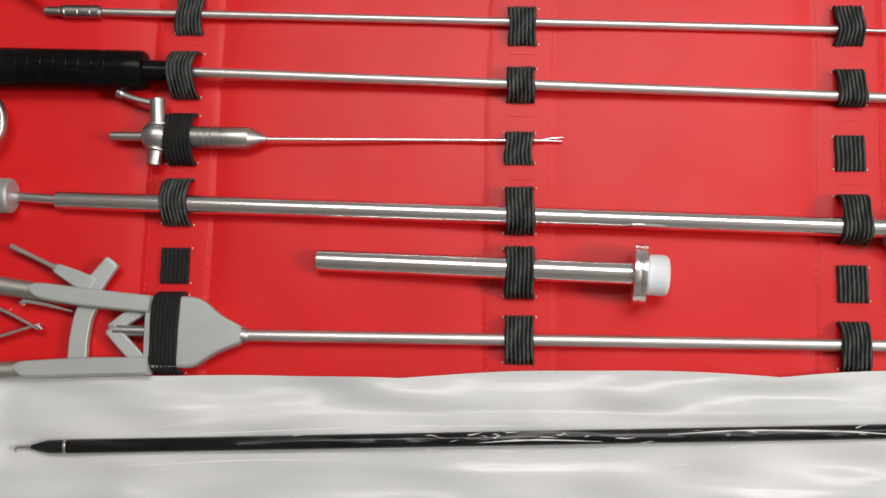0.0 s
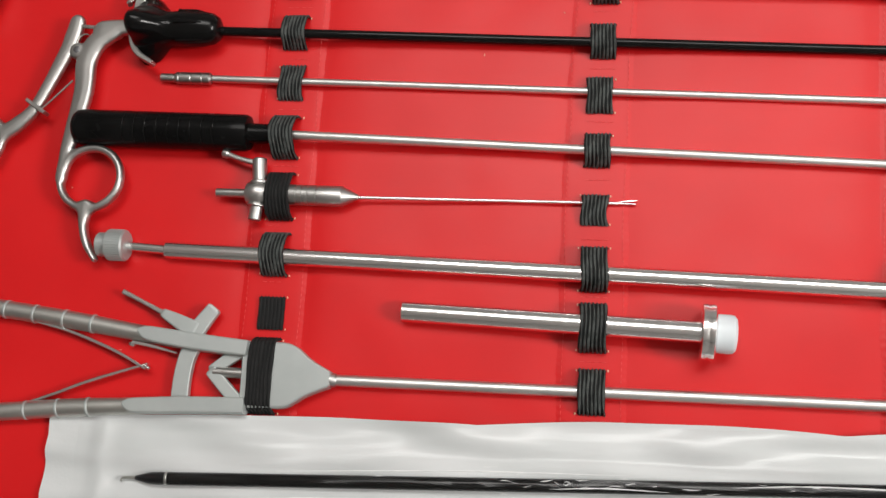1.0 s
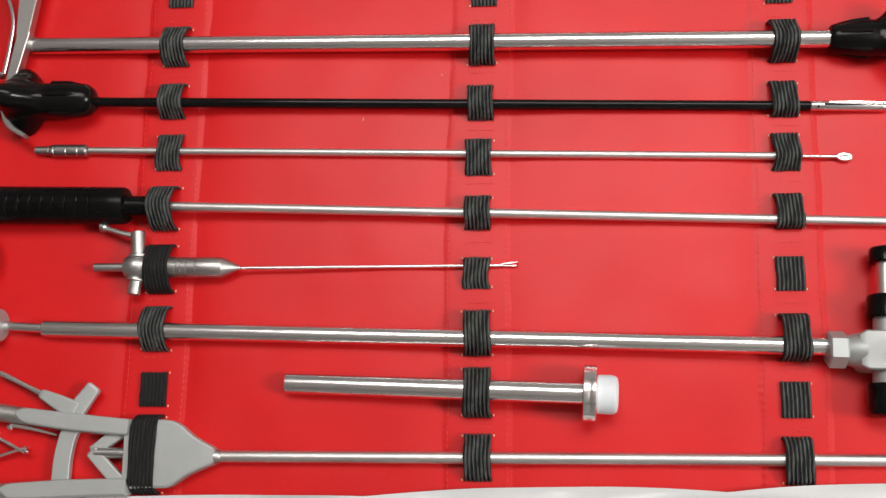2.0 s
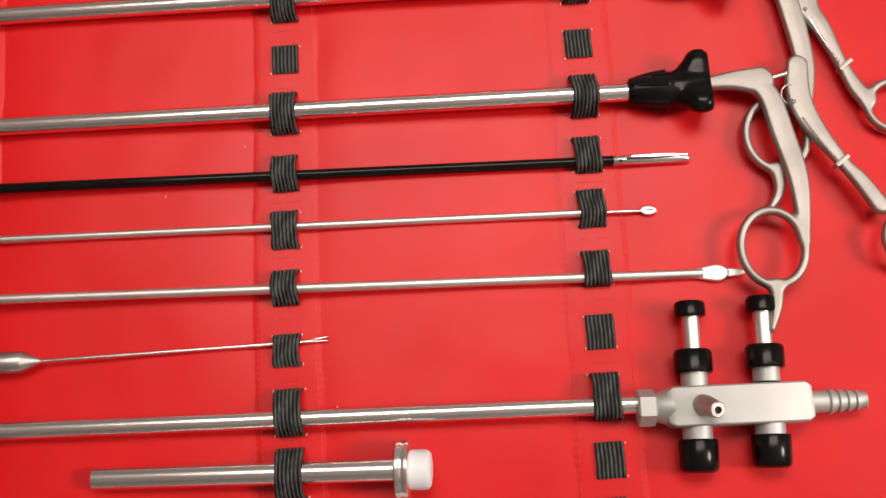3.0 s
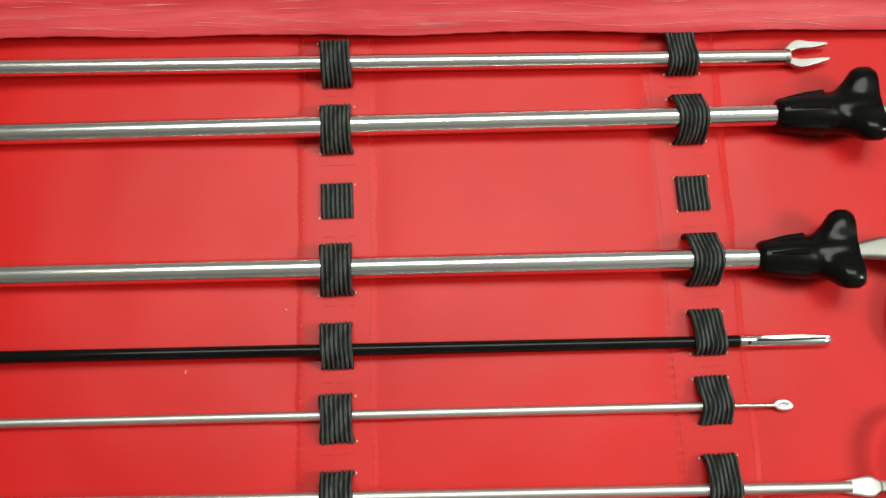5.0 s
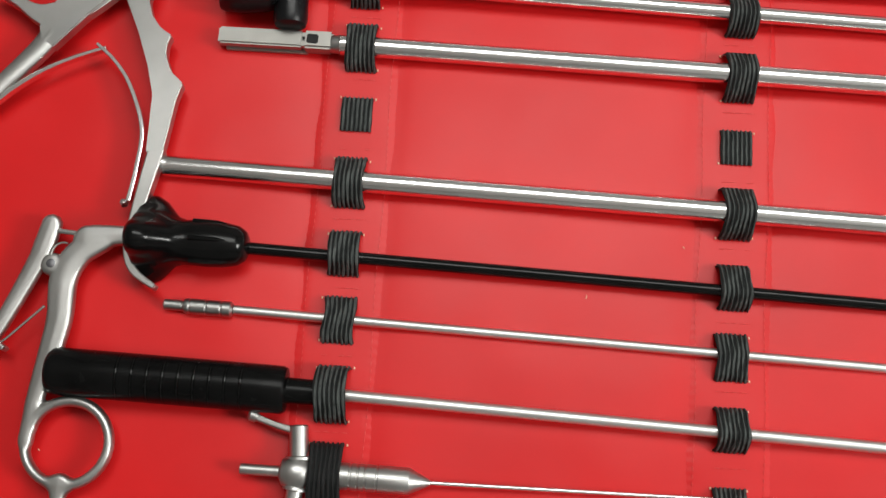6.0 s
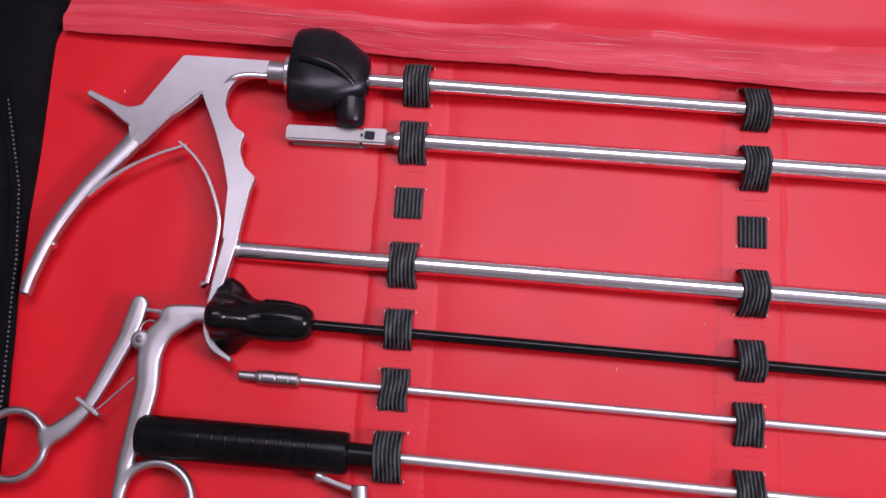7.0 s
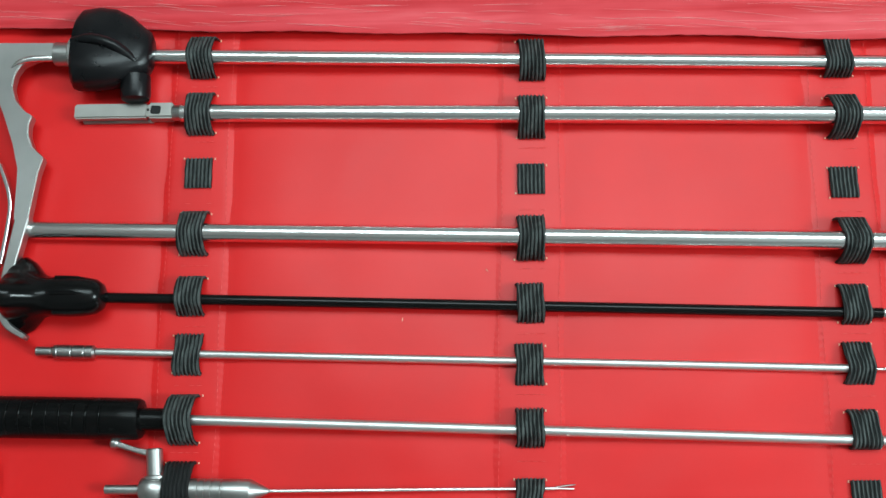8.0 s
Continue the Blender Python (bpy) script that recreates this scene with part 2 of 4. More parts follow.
def plate(corners, low, high, soft=0.8, bm=None):
    """A flat plate with the given corners and chamfered edges."""
    bm = bm or bmesh.new()
    face = bm.faces.new([bm.verts.new((x, y, low)) for x, y in corners])
    top = bmesh.ops.extrude_face_region(bm, geom=[face])["geom"]
    for v in top:
        if isinstance(v, bmesh.types.BMVert):
            v.co.z = high
    edges = {e for v in top if isinstance(v, bmesh.types.BMVert) for e in v.link_edges} | set(face.edges)
    bmesh.ops.bevel(bm, geom=list(edges), offset=soft, segments=2, affect="EDGES")
    return bm


def ring_bow(cx, cy, rx, ry, width, low, high, turn=0.0):
    """A finger ring."""
    c, s = math.cos(radians(turn)), math.sin(radians(turn))
    pts = []
    for k in range(14):
        w = 2 * math.pi * k / 14
        x, y = (rx - width / 2) * math.cos(w), (ry - width / 2) * math.sin(w)
        pts.append((cx + c * x - s * y, cy + s * x + c * y))
    return bar(pts, [width + 0.6] * 14, low, high, 1.3, 5, True, round_=True)


def slab(x0, y0, x1, y1, z0, z1, soft=0.6):
    bm = bmesh.new()
    bmesh.ops.create_cube(bm, size=1)
    for v in bm.verts:
        v.co = Vector(((x0 + x1) / 2 + v.co.x * (x1 - x0), (y0 + y1) / 2 + v.co.y * (y1 - y0), (z0 + z1) / 2 + v.co.z * (z1 - z0)))
    if soft:
        bmesh.ops.bevel(bm, geom=bm.edges[:], offset=soft, segments=2, affect="EDGES")
    return bm


def sheet(xs, rows, height, thick=0.0):
    """A cloth: rows(x) gives the y of each row at x, height(x, y) its z. thick: a skin on the underside."""
    bm = bmesh.new()
    top = [[bm.verts.new((x, y, height(x, y))) for y in rows(x)] for x in xs]
    low = [[bm.verts.new((v.co.x, v.co.y, v.co.z - thick)) for v in col] for col in top] if thick else None
    n, m = len(top), len(top[0])
    for i in range(n - 1):
        for k in range(m - 1):
            bm.faces.new((top[i][k], top[i + 1][k], top[i + 1][k + 1], top[i][k + 1]))
            if thick:
                bm.faces.new((low[i][k], low[i][k + 1], low[i + 1][k + 1], low[i + 1][k]))
    if thick:
        for i in range(n - 1):
            bm.faces.new((top[i][0], low[i][0], low[i + 1][0], top[i + 1][0]))
            bm.faces.new((top[i][-1], top[i + 1][-1], low[i + 1][-1], low[i][-1]))
        for k in range(m - 1):
            bm.faces.new((top[0][k], top[0][k + 1], low[0][k + 1], low[0][k]))
            bm.faces.new((top[-1][k], low[-1][k], low[-1][k + 1], top[-1][k + 1]))
    return bm


def ripple(x, y, size, seed=0.0):
    return noise.noise(Vector((x / size, y / size, seed)))


# ---- setting ----
# unseen room, added to close the place and shape reflections in the metal
room = (-2200, -2000, 2200, 2000)
for nm, box, mt in (("floor", (-2300, -2100, 2300, 2100, -860, -800), BOUNCE_FLOOR), ("ceiling", (-2300, -2100, 2300, 2100, 1800, 1860), CEIL),
                    ("wall_north", (-2200, 2000, 2200, 2080, -800, 1800), PAINT), ("wall_south", (-2200, -2080, 2200, -2000, -800, 1800), PAINT),
                    ("wall_east", (2200, -2100, 2280, 2100, -800, 1800), PAINT), ("wall_west", (-2280, -2100, -2200, 2100, -800, 1800), PAINT)):
    tagged(part(nm, slab(*box, 0), mt), {"floor": "plain unseen floor, pale to bounce light upward", "ceiling": "plain unseen painted ceiling, pale to brighten the steel"}.get(nm, "plain unseen painted room wall, toned for the steel's reflections"), nm.split("_")[0], "", "structure")
table = thing("table", 0, -60, "brown wooden table under the open instrument case", "table", "", -800)
part("tabletop", slab(-650, -520, 650, 400, -45, -14, 4), TABLE, table)
for sx in (-590, 590):
    for sy in (-460, 340):
        part("leg", slab(sx - 30, sy - 30, sx + 30, sy + 30, -800, -45, 3), TABLE, table)

# ---- the case ----
COLUMNS = (-162.8, -0.6, 150.0)
LEFT, RIGHT, LOW, HIGH = -351.0, 330.0, -326.0, 190.0


def column_x(col, y):
    """Columns of loops lean a little."""
    return COLUMNS[col] + (0.0, 0.012, 0.026)[col] * (y + 90) + (0.0, 1.3 * math.cos((y - 60) / 60), 0.0)[col]


def lining_z(x, y):
    """The lining is drawn down at its seams and puffs up between them."""
    gap = min(abs(x - column_x(c, y)) for c in range(3))
    puff = 1.0 - math.exp(-max(gap - 16.0, 0) / 9.0)
    return -0.5 + 1.3 * puff + 0.55 * ripple(x, y, 70) * puff + 0.25 * ripple(x, y, 22, 4)


def steps(a, b, size):
    n = max(2, int((b - a) / size))
    return [a + (b - a) * k / n for k in range(n + 1)]


case = thing("instrument_case", 0, -80, "open soft red-lined case with black elastic loops and zip edge", "instrument case", "", -14)
part("lining", sheet(steps(LEFT - 8, RIGHT, 4), lambda x: steps(LOW, HIGH, 4), lining_z), RED, case, "smooth red vinyl lining")
part("padding", slab(LEFT - 10, LOW - 30, RIGHT + 6, HIGH + 6, -14, -3, 3), BORDER, case)

for c in range(3):
    edge = (-17.4, -14.6, -12, -6, 0, 6, 12, 14.6, 17.4)
    bm = bmesh.new()
    ys, grid = steps(LOW + 20, 84, 1.0), []
    for y in ys:
        x = column_x(c, y)
        grid.append([bm.verts.new((x + e + (0.4 if abs(e) > 14 else 0.1) * math.sin(y * 1.65 + (e > 0) + 1.5 * ripple(0, y, 14, c)), y, -0.06 + 0.22 * ripple(x + e, y, 18, 2) - (0.5 if abs(e) > 15 else 0.06 if abs(e) > 13 else 0))) for e in edge])
    for p, q in zip(grid, grid[1:]):
        for k in range(len(edge) - 1):
            bm.faces.new((p[k], p[k + 1], q[k + 1], q[k]))
    band = part("strap_band", bm, RED, case, "red band sewn down along both edges")
    bm = bmesh.new()
    for side in (-14.2, 14.2):
        y = LOW + 24
        while y < 82:
            x = column_x(c, y) + side + 0.5 * math.sin(y * 2.1)
            skin(bm, [[(x + 0.13 * math.cos(w), yy, 0.22 + 0.13 * math.sin(w)) for w in (0, 1.57, 3.14, 4.71)] for yy in (y, y + 1.6)])
            y += 3.1
    tagged(part("stitching", bm, THREAD, band, "fine pink seam thread"), kind="stuff")


# lines of the tools' shafts: start, end, radius
SHAFT = {
    "A": ((-224, 64.3, 9.5), (199, 55.2, 4.6), 3.6),
    "B": ((-172, 34.6, 4.9), (200, 26.4, 8.6), 4.5),
    "D": ((-242, -25.0, 4.8), (180, -36.2, 8.6), 4.5),
    "E": ((-205, -59.2, 7.6), (163, -69.2, 3.0), 2.5),
    "F": ((-206, -84.6, 3.4), (150, -94.9, 2.4), 2.0),
    "G": ((-168, -116.8, 8.5), (200, -129.3, 3.0), 2.4),
    "H": ((-123, -148.6, 5.2), (17, -148.2, 1.3), 0.85),
    "I": ((-220, -178.8, 5.0), (166, -190.0, 8.0), 4.4),
    "J": ((-95, -206.4, 5.0), (48, -212.0, 11.0), 5.15),
    "K": ((-129, -241.4, 4.5), (236, -241.8, 3.0), 2.85),
}


def on_shaft(row, x):
    a, b, r = SHAFT[row]
    k = (x - a[0]) / (b[0] - a[0])
    return a[1] + (b[1] - a[1]) * k, a[2] + (b[2] - a[2]) * k, r


def upper_hull(points):
    out = []
    for p in sorted(points):
        while len(out) > 1 and (out[-1][0] - out[-2][0]) * (p[1] - out[-2][1]) >= (out[-1][1] - out[-2][1]) * (p[0] - out[-2][0]):
            out.pop()
        out.append(p)
    return out


def loop(x, y, tall, over=None, wide=13.6, seed=0, mats=None):
    """A ribbed elastic loop, drawn from slot to slot over a bar (its y, z, radius, flat half-width)."""
    rnd = random.Random(seed)
    pts = [(y - tall / 2, 0.2), (y - tall / 2 + 0.8, 0.8), (y + tall / 2 - 0.8, 0.8), (y + tall / 2, 0.2)]
    if over:
        oy, oz, r, flat = over
        for w in range(0, 181, 12):
            pts.append((oy + (flat if w < 90 else -flat) + (r + 0.5) * math.cos(radians(w)), oz + (r + 0.5) * math.sin(radians(w))))
        for end in (-1, 1):
            pts.append((y + end * (tall / 2 - 0.5), 0.30 * (oz + r)))
            pts.append((y + end * (tall / 2 - 1.8), 0.56 * (oz + r)))
    hull = upper_hull([p for p in pts if y - tall / 2 <= p[0] <= y + tall / 2])
    ln = [0.0]
    for p, q in zip(hull, hull[1:]):
        ln.append(ln[-1] + math.hypot(q[0] - p[0], q[1] - p[1]))
    at = np.linspace(0, ln[-1], 22)
    line = np.stack([np.interp(at, ln, [p[0] for p in hull]), np.interp(at, ln, [p[1] for p in hull])], 1)
    t = np.gradient(line, axis=0)
    t /= np.linalg.norm(t, axis=1)[:, None]
    ribs, loose = 7, 1.0 if over else 0.25
    lean, twist, kink = rnd.uniform(-0.5, 0.5) * loose, rnd.uniform(-0.3, 0.3) * loose, rnd.uniform(-1.6, 1.6)
    # (place, height, material): recessed strips take the shade-dark colour, raised ones the rib's
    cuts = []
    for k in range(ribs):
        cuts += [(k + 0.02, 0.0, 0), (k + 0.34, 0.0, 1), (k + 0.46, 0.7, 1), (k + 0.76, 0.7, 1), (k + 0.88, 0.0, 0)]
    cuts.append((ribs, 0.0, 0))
    bm, top, low = bmesh.new(), [], []
    for i, (p, d) in enumerate(zip(line, t)):
        u = i / (len(line) - 1)
        squeeze = 1 - (0.06 * math.sin(math.pi * u) if over else 0)
        drift = lean * (u - 0.5) + twist * math.sin(2 * math.pi * u) + (0.12 * loose * math.sin(9 * u + seed)) + loose * kink * (0.5 - abs(u - 0.5))
        rowt, rowl = [], []
        for pos, up, _ in cuts:
            jig = 0.20 * loose * math.sin(pos * 5.1 + u * 9 + seed) + 0.05 * math.sin(pos * 3 + u * 17)
            xx = x + (pos / ribs - 0.5) * wide * squeeze + drift + jig
            rowt.append(bm.verts.new((xx, p[0] - d[1] * (up + 0.5), p[1] + d[0] * (up + 0.5))))
            rowl.append(bm.verts.new((xx, p[0] + d[1] * 0.2, max(p[1] - d[0] * 0.2, -0.8))))
        top.append(rowt), low.append(rowl)
    for i in range(len(line) - 1):
        for k in range(len(cuts) - 1):
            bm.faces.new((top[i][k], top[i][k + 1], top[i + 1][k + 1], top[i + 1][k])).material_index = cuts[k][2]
        for k in (0, len(cuts) - 1):
            bm.faces.new((top[i][k], top[i + 1][k], low[i + 1][k], low[i][k]))
    return part("elastic_loop", bm, mats or (GROOVE_SHADE, RIB), case, sharp=60)


ROWS_Y = {"A": (65.4, 61.7, 61.0), "B": (35.4, 31.3, 29.0), "C": (4.5, -0.6, -4.3), "D": (-26.5, -30.5, -33.6), "E": (-57.5, -62.3, -64.3),
          "F": (-85.7, -91.5, -92.1), "G": (-116.3, -120.9, -122.4), "H": (-148.1, -151.7, -153.6), "I": (-178.6, -181.6, -184.6),
          "J": (-208.9, -210.4, -214.0), "K": (-240.4, -241.2, -242.1)}
TALL = {"A": 20, "B": 20.5, "C": 14.6, "D": 20.5, "E": 17.6, "F": 18.2, "G": 16.2, "H": 14.8, "I": 21, "J": 22.5, "K": 20.5}
DARK = {("K", 0), ("J", 0), ("H", 0)}
EMPTY = {("H", 2), ("J", 0), ("J", 2)}
tacks, seams = bmesh.new(), bmesh.new()
for n, (row, ys) in enumerate(ROWS_Y.items()):
    for c, y in enumerate(ys):
        x, tall, over = column_x(c, y), TALL[row], None
        if row == "C" or (row, c) in EMPTY:
            tall = 14.6 if row == "C" else 16.0
        elif (row, c) == ("H", 0):
            tall, over = 23.5, (-148.6, 6.2, 5.4, 0.0)
        elif (row, c) == ("G", 0):
            tall, over = 21.5, (*on_shaft("G", x)[:2], 5.0, 0.0)
        elif (row, c) == ("K", 0):
            tall, over = 36.5, (-240.2, 4.6, 4.0, 12.5)
        else:
            over = (*on_shaft(row, x), 0.0)
        loop(x, y, tall, over, 13.6, n * 3 + c, (GROOVE_SHADE, DARK_RIB) if (row, c) in DARK else None)
        for sx in (-7.6, 7.6):
            for sy in (-0.5, 0.5):
                if random.random() < 0.62:
                    px, py = x + sx + random.uniform(-0.3, 0.3), y + sy * tall + random.uniform(-0.5, 0.5)
                    skin(tacks, [[(px + 0.34 * math.cos(w), py + s, 0.45 + 0.25 * math.sin(w)) for w in (0, 1.57, 3.14, 4.71)] for s in (-0.5, 0.5)])
        nxt = list(ROWS_Y.values())[n + 1][c] if n < 10 else y - 30
        my = (y + nxt) / 2 + random.uniform(-1, 1)
        for k in range(4):
            if random.random() < 0.8:
                px = x - 6 + k * 3.6
                skin(seams, [[(px + s, my + 0.12 * math.cos(w), 0.30 + 0.12 * math.sin(w)) for w in (0, 1.57, 3.14, 4.71)] for s in (0, 2.2)])
tagged(part("bar_tack", tacks, TACK, case, "pale thread ends at the loops' corners"), kind="stuff")
tagged(part("cross_seam", seams, THREAD, case, "fine pink cross seams"), kind="stuff")

# black edge with its zip
def side_edge(y):
    return LEFT + 6.0 + 1.0 * ripple(0, y, 60, 3) - 0.03 * min(80, max(-50, y)) - 0.07 * min(0, max(-130, y + 50)) + 0.55 * max(0, y - 82)


def zip_x(y):
    return min(side_edge(y) - 1.6, LEFT - 0.3 * max(0, y) - 0.14 * min(0, y))


bm = sheet(steps(-62, 0.0, 3), lambda x: steps(-246, HIGH + 20, 5),
           lambda x, y: 2.5 + 5.0 * math.sin(min(1, max(0, -x / 62)) * math.pi) + 0.8 * ripple(x, y, 25, 7) - (3.5 if x > -1 else 0))
for v in bm.verts:
    v.co.x += side_edge(v.co.y)
part("side_binding", bm, BORDER, case, "black woven edge binding")
bm = bmesh.new()
skin(bm, [[(RIGHT + 20 + 20 * math.cos(w), y, 1 + 6 * math.sin(w)) for w in np.arange(10) * 0.628] for y in steps(LOW, HIGH, 40)])
part("side_binding", bm, BORDER, case, "black woven edge binding")
arc = [(-262 + 99 * math.cos(radians(w)), -243 + 99 * math.sin(radians(w))) for w in (180, 195, 210, 225, 240, 255, 270)]
part("lower_binding", bar([(-361, -236)] + arc + [(-150, -342), (100, -342), (RIGHT + 30, -342)], [36] * 11, -3.0, 1.6, 1.5), BORDER, case, "black woven edge binding round the lower corner")
bm = sheet(steps(-4, 1.5, 1.8), lambda x: steps(-240, HIGH, 6), lambda x, y: 8.0 + 0.4 * ripple(x, y, 30))
for v in bm.verts:
    v.co.x += zip_x(v.co.y)
zip_strip = part("zip_tape", bm, BORDER, case)
bm = bmesh.new()
y = -200.0
while y < 46:
    x = zip_x(y)
    skin(bm, [[(x + s + 0.45 * math.cos(w), y + 0.45 * math.sin(w), z) for w in np.arange(6) * 1.047] for s, z in ((0, 7.0), (0.2, 8.9))])
    y += 2.3
tagged(part("zip_teeth", bm, TOOTH, zip_strip, "row of small grey zip teeth"), kind="stuff")


# upper flap of red cloth
def flap_edge(x):
    return 73.4 - 0.031 * x + 1.3 * ripple(x, 0, 60, 9) - (0.0 if x > -300 else (x + 300) * 0.02)


def flap_z(x, y):
    s = y - flap_edge(x)
    return 6.5 + 5.0 * (1 - math.exp(-max(s, 0) / 7.0)) + 4.0 * math.exp(-((s - 17 - 6 * ripple(x, 0, 120, 5)) / 6.0) ** 2) + 1.6 * ripple(x, y, 45, 6) + 0.02 * max(s, 0)


def trimmed(bm):
    """Draws the cloth's left end in where the case's corner rounds off."""
    for v in bm.verts:
        v.co.x += 0.62 * max(0.0, v.co.y - 90) * max(0.0, (RIGHT - v.co.x) / (RIGHT - LEFT)) ** 2
    return bm


flap = part("upper_flap", trimmed(sheet(steps(LEFT + 9, RIGHT + 15, 5), lambda x: [flap_edge(x) + 15 + k * 4.5 for k in range(32)], flap_z, 0.8)), RED_FLAP, case, "glossy red nylon flap folded over the edge")
part("flap_binding", trimmed(sheet(steps(LEFT + 7, RIGHT + 15, 4), lambda x: [flap_edge(x) + k * 1.6 + (0.4 * ripple(x, k, 6, 8) if k == 0 else 0) for k in range(11)], lambda x, y: flap_z(x, y) + 0.3 + 0.5 * ripple(x * 0.25, y, 3.0, 1), 0.7)), RED_FRAY, flap, "frayed pale red mesh edge")
rnd, bm = random.Random(23), bmesh.new()
for k in range(150):
    x, y = rnd.uniform(LEFT + 40, RIGHT), abs(rnd.gauss(0, 9)) + 1.5
    ln, slope, r = rnd.uniform(8, 40), rnd.gauss(-0.03, 0.035), rnd.uniform(0.05, 0.12)
    pts = [(x + ln * u, flap_edge(x + ln * u) + y + ln * u * slope + 0.1 * math.sin(4 * u + k)) for u in (0, 0.25, 0.5, 0.75, 1)]
    if min(q[1] - flap_edge(q[0]) for q in pts) > 0.6 and pts[-1][0] < RIGHT + 12:
        skin(bm, [[(px, py + w * math.cos(v), flap_z(px, py) + 0.62 + 0.5 * ripple(px * 0.25, py, 3.0, 1) + w * math.sin(v)) for v in (0, 1.57, 3.14, 4.71)] for (px, py), w in zip(pts, (0.03, r, r, r * 0.8, 0.03))])
tagged(part("fray_thread", bm, FRAY, flap, "loose pale pink threads along the frayed edge"), kind="stuff")


# ---- the instruments ----
TOOLS = "instruments held in the case loops"


def instrument(name, row, label):
    a = SHAFT[row][0]
    return thing(name, a[0], a[1], label, name.split("_")[-1] if "needle_holder" not in name else "needle holder", TOOLS)


def star_knob(parent, x0, x1, row, r0, r1, phase, big):
    """A rotation knob: fluted barrel that flares into a three-lobed wheel."""
    a, b = (x0, *on_shaft(row, x0)[:2]), (x1, *on_shaft(row, x1)[:2])
    ln = float(np.linalg.norm(np.subtract(b, a)))
    rows, deep = [], []
    for s, r, d in ((0, r0 * 0.72, 0), (0.02, r0 * 0.9, 0), (0.06, r0, 0), (0.30, r0 * 1.2, 0), (0.50, r1, 0), (0.53, r1 * 0.95, 0.0), (0.60, r1 * 1.0, 0.05), (0.68, big * 0.64, 0.2),
                    (0.75, big * 0.76, 0.30), (0.82, big * 0.80, 0.34), (0.92, big * 0.80, 0.34), (0.98, big * 0.74, 0.33), (1.0, big * 0.56, 0.28)):
        rows.append((s * ln, r)), deep.append(d)
    knob = part("rotation_knob", turned(rows, a, b, 60, lobes=(3, deep, phase)), BLACK, parent, "black plastic three-lobed knob", sharp=50)
    for v in knob.data.vertices:
        v.co.z = max(v.co.z, 0.0007)
    # raised flutes on the barrel
    t = np.subtract(b, a) / ln
    for k in range(6):
        w = 2 * math.pi * (k + 0.5) / 6
        off = np.array([0, math.cos(w), math.sin(w)])
        p, q = np.array(a) + t * ln * 0.1 + off * r0 * 1.0, np.array(a) + t * ln * 0.47 + off * r1 * 0.99
        part("flute", wire([p, (p + q) / 2 + off * 0.15, q], (0.5, 1.1, 1.2), 3, 8), BLACK, knob)
    return knob


def reach_bar(pts, widths):
    """The distance to a tapering bar's outline, below zero inside it."""
    path = spline([(p[0], p[1], w) for p, w in zip(pts, widths)], 6)

    def reach(x, y):
        out = np.full(x.shape, 1e6)
        for (ax, ay, aw), (bx, by, bw) in zip(path, path[1:]):
            dx, dy = bx - ax, by - ay
            u = np.clip(((x - ax) * dx + (y - ay) * dy) / (dx * dx + dy * dy + 1e-9), 0, 1)
            out = np.minimum(out, np.hypot(x - ax - u * dx, y - ay - u * dy) - (aw + (bw - aw) * u) / 2)
        return out
    return reach


def reach_ring(cx, cy, rx, ry, width):
    def reach(x, y):
        far = np.hypot(x - cx, y - cy) + 1e-9
        edge = 1 / np.sqrt(((x - cx) / far / (rx - width / 2)) ** 2 + ((y - cy) / far / (ry - width / 2)) ** 2)
        return np.abs(far - edge) - width / 2
    return reach


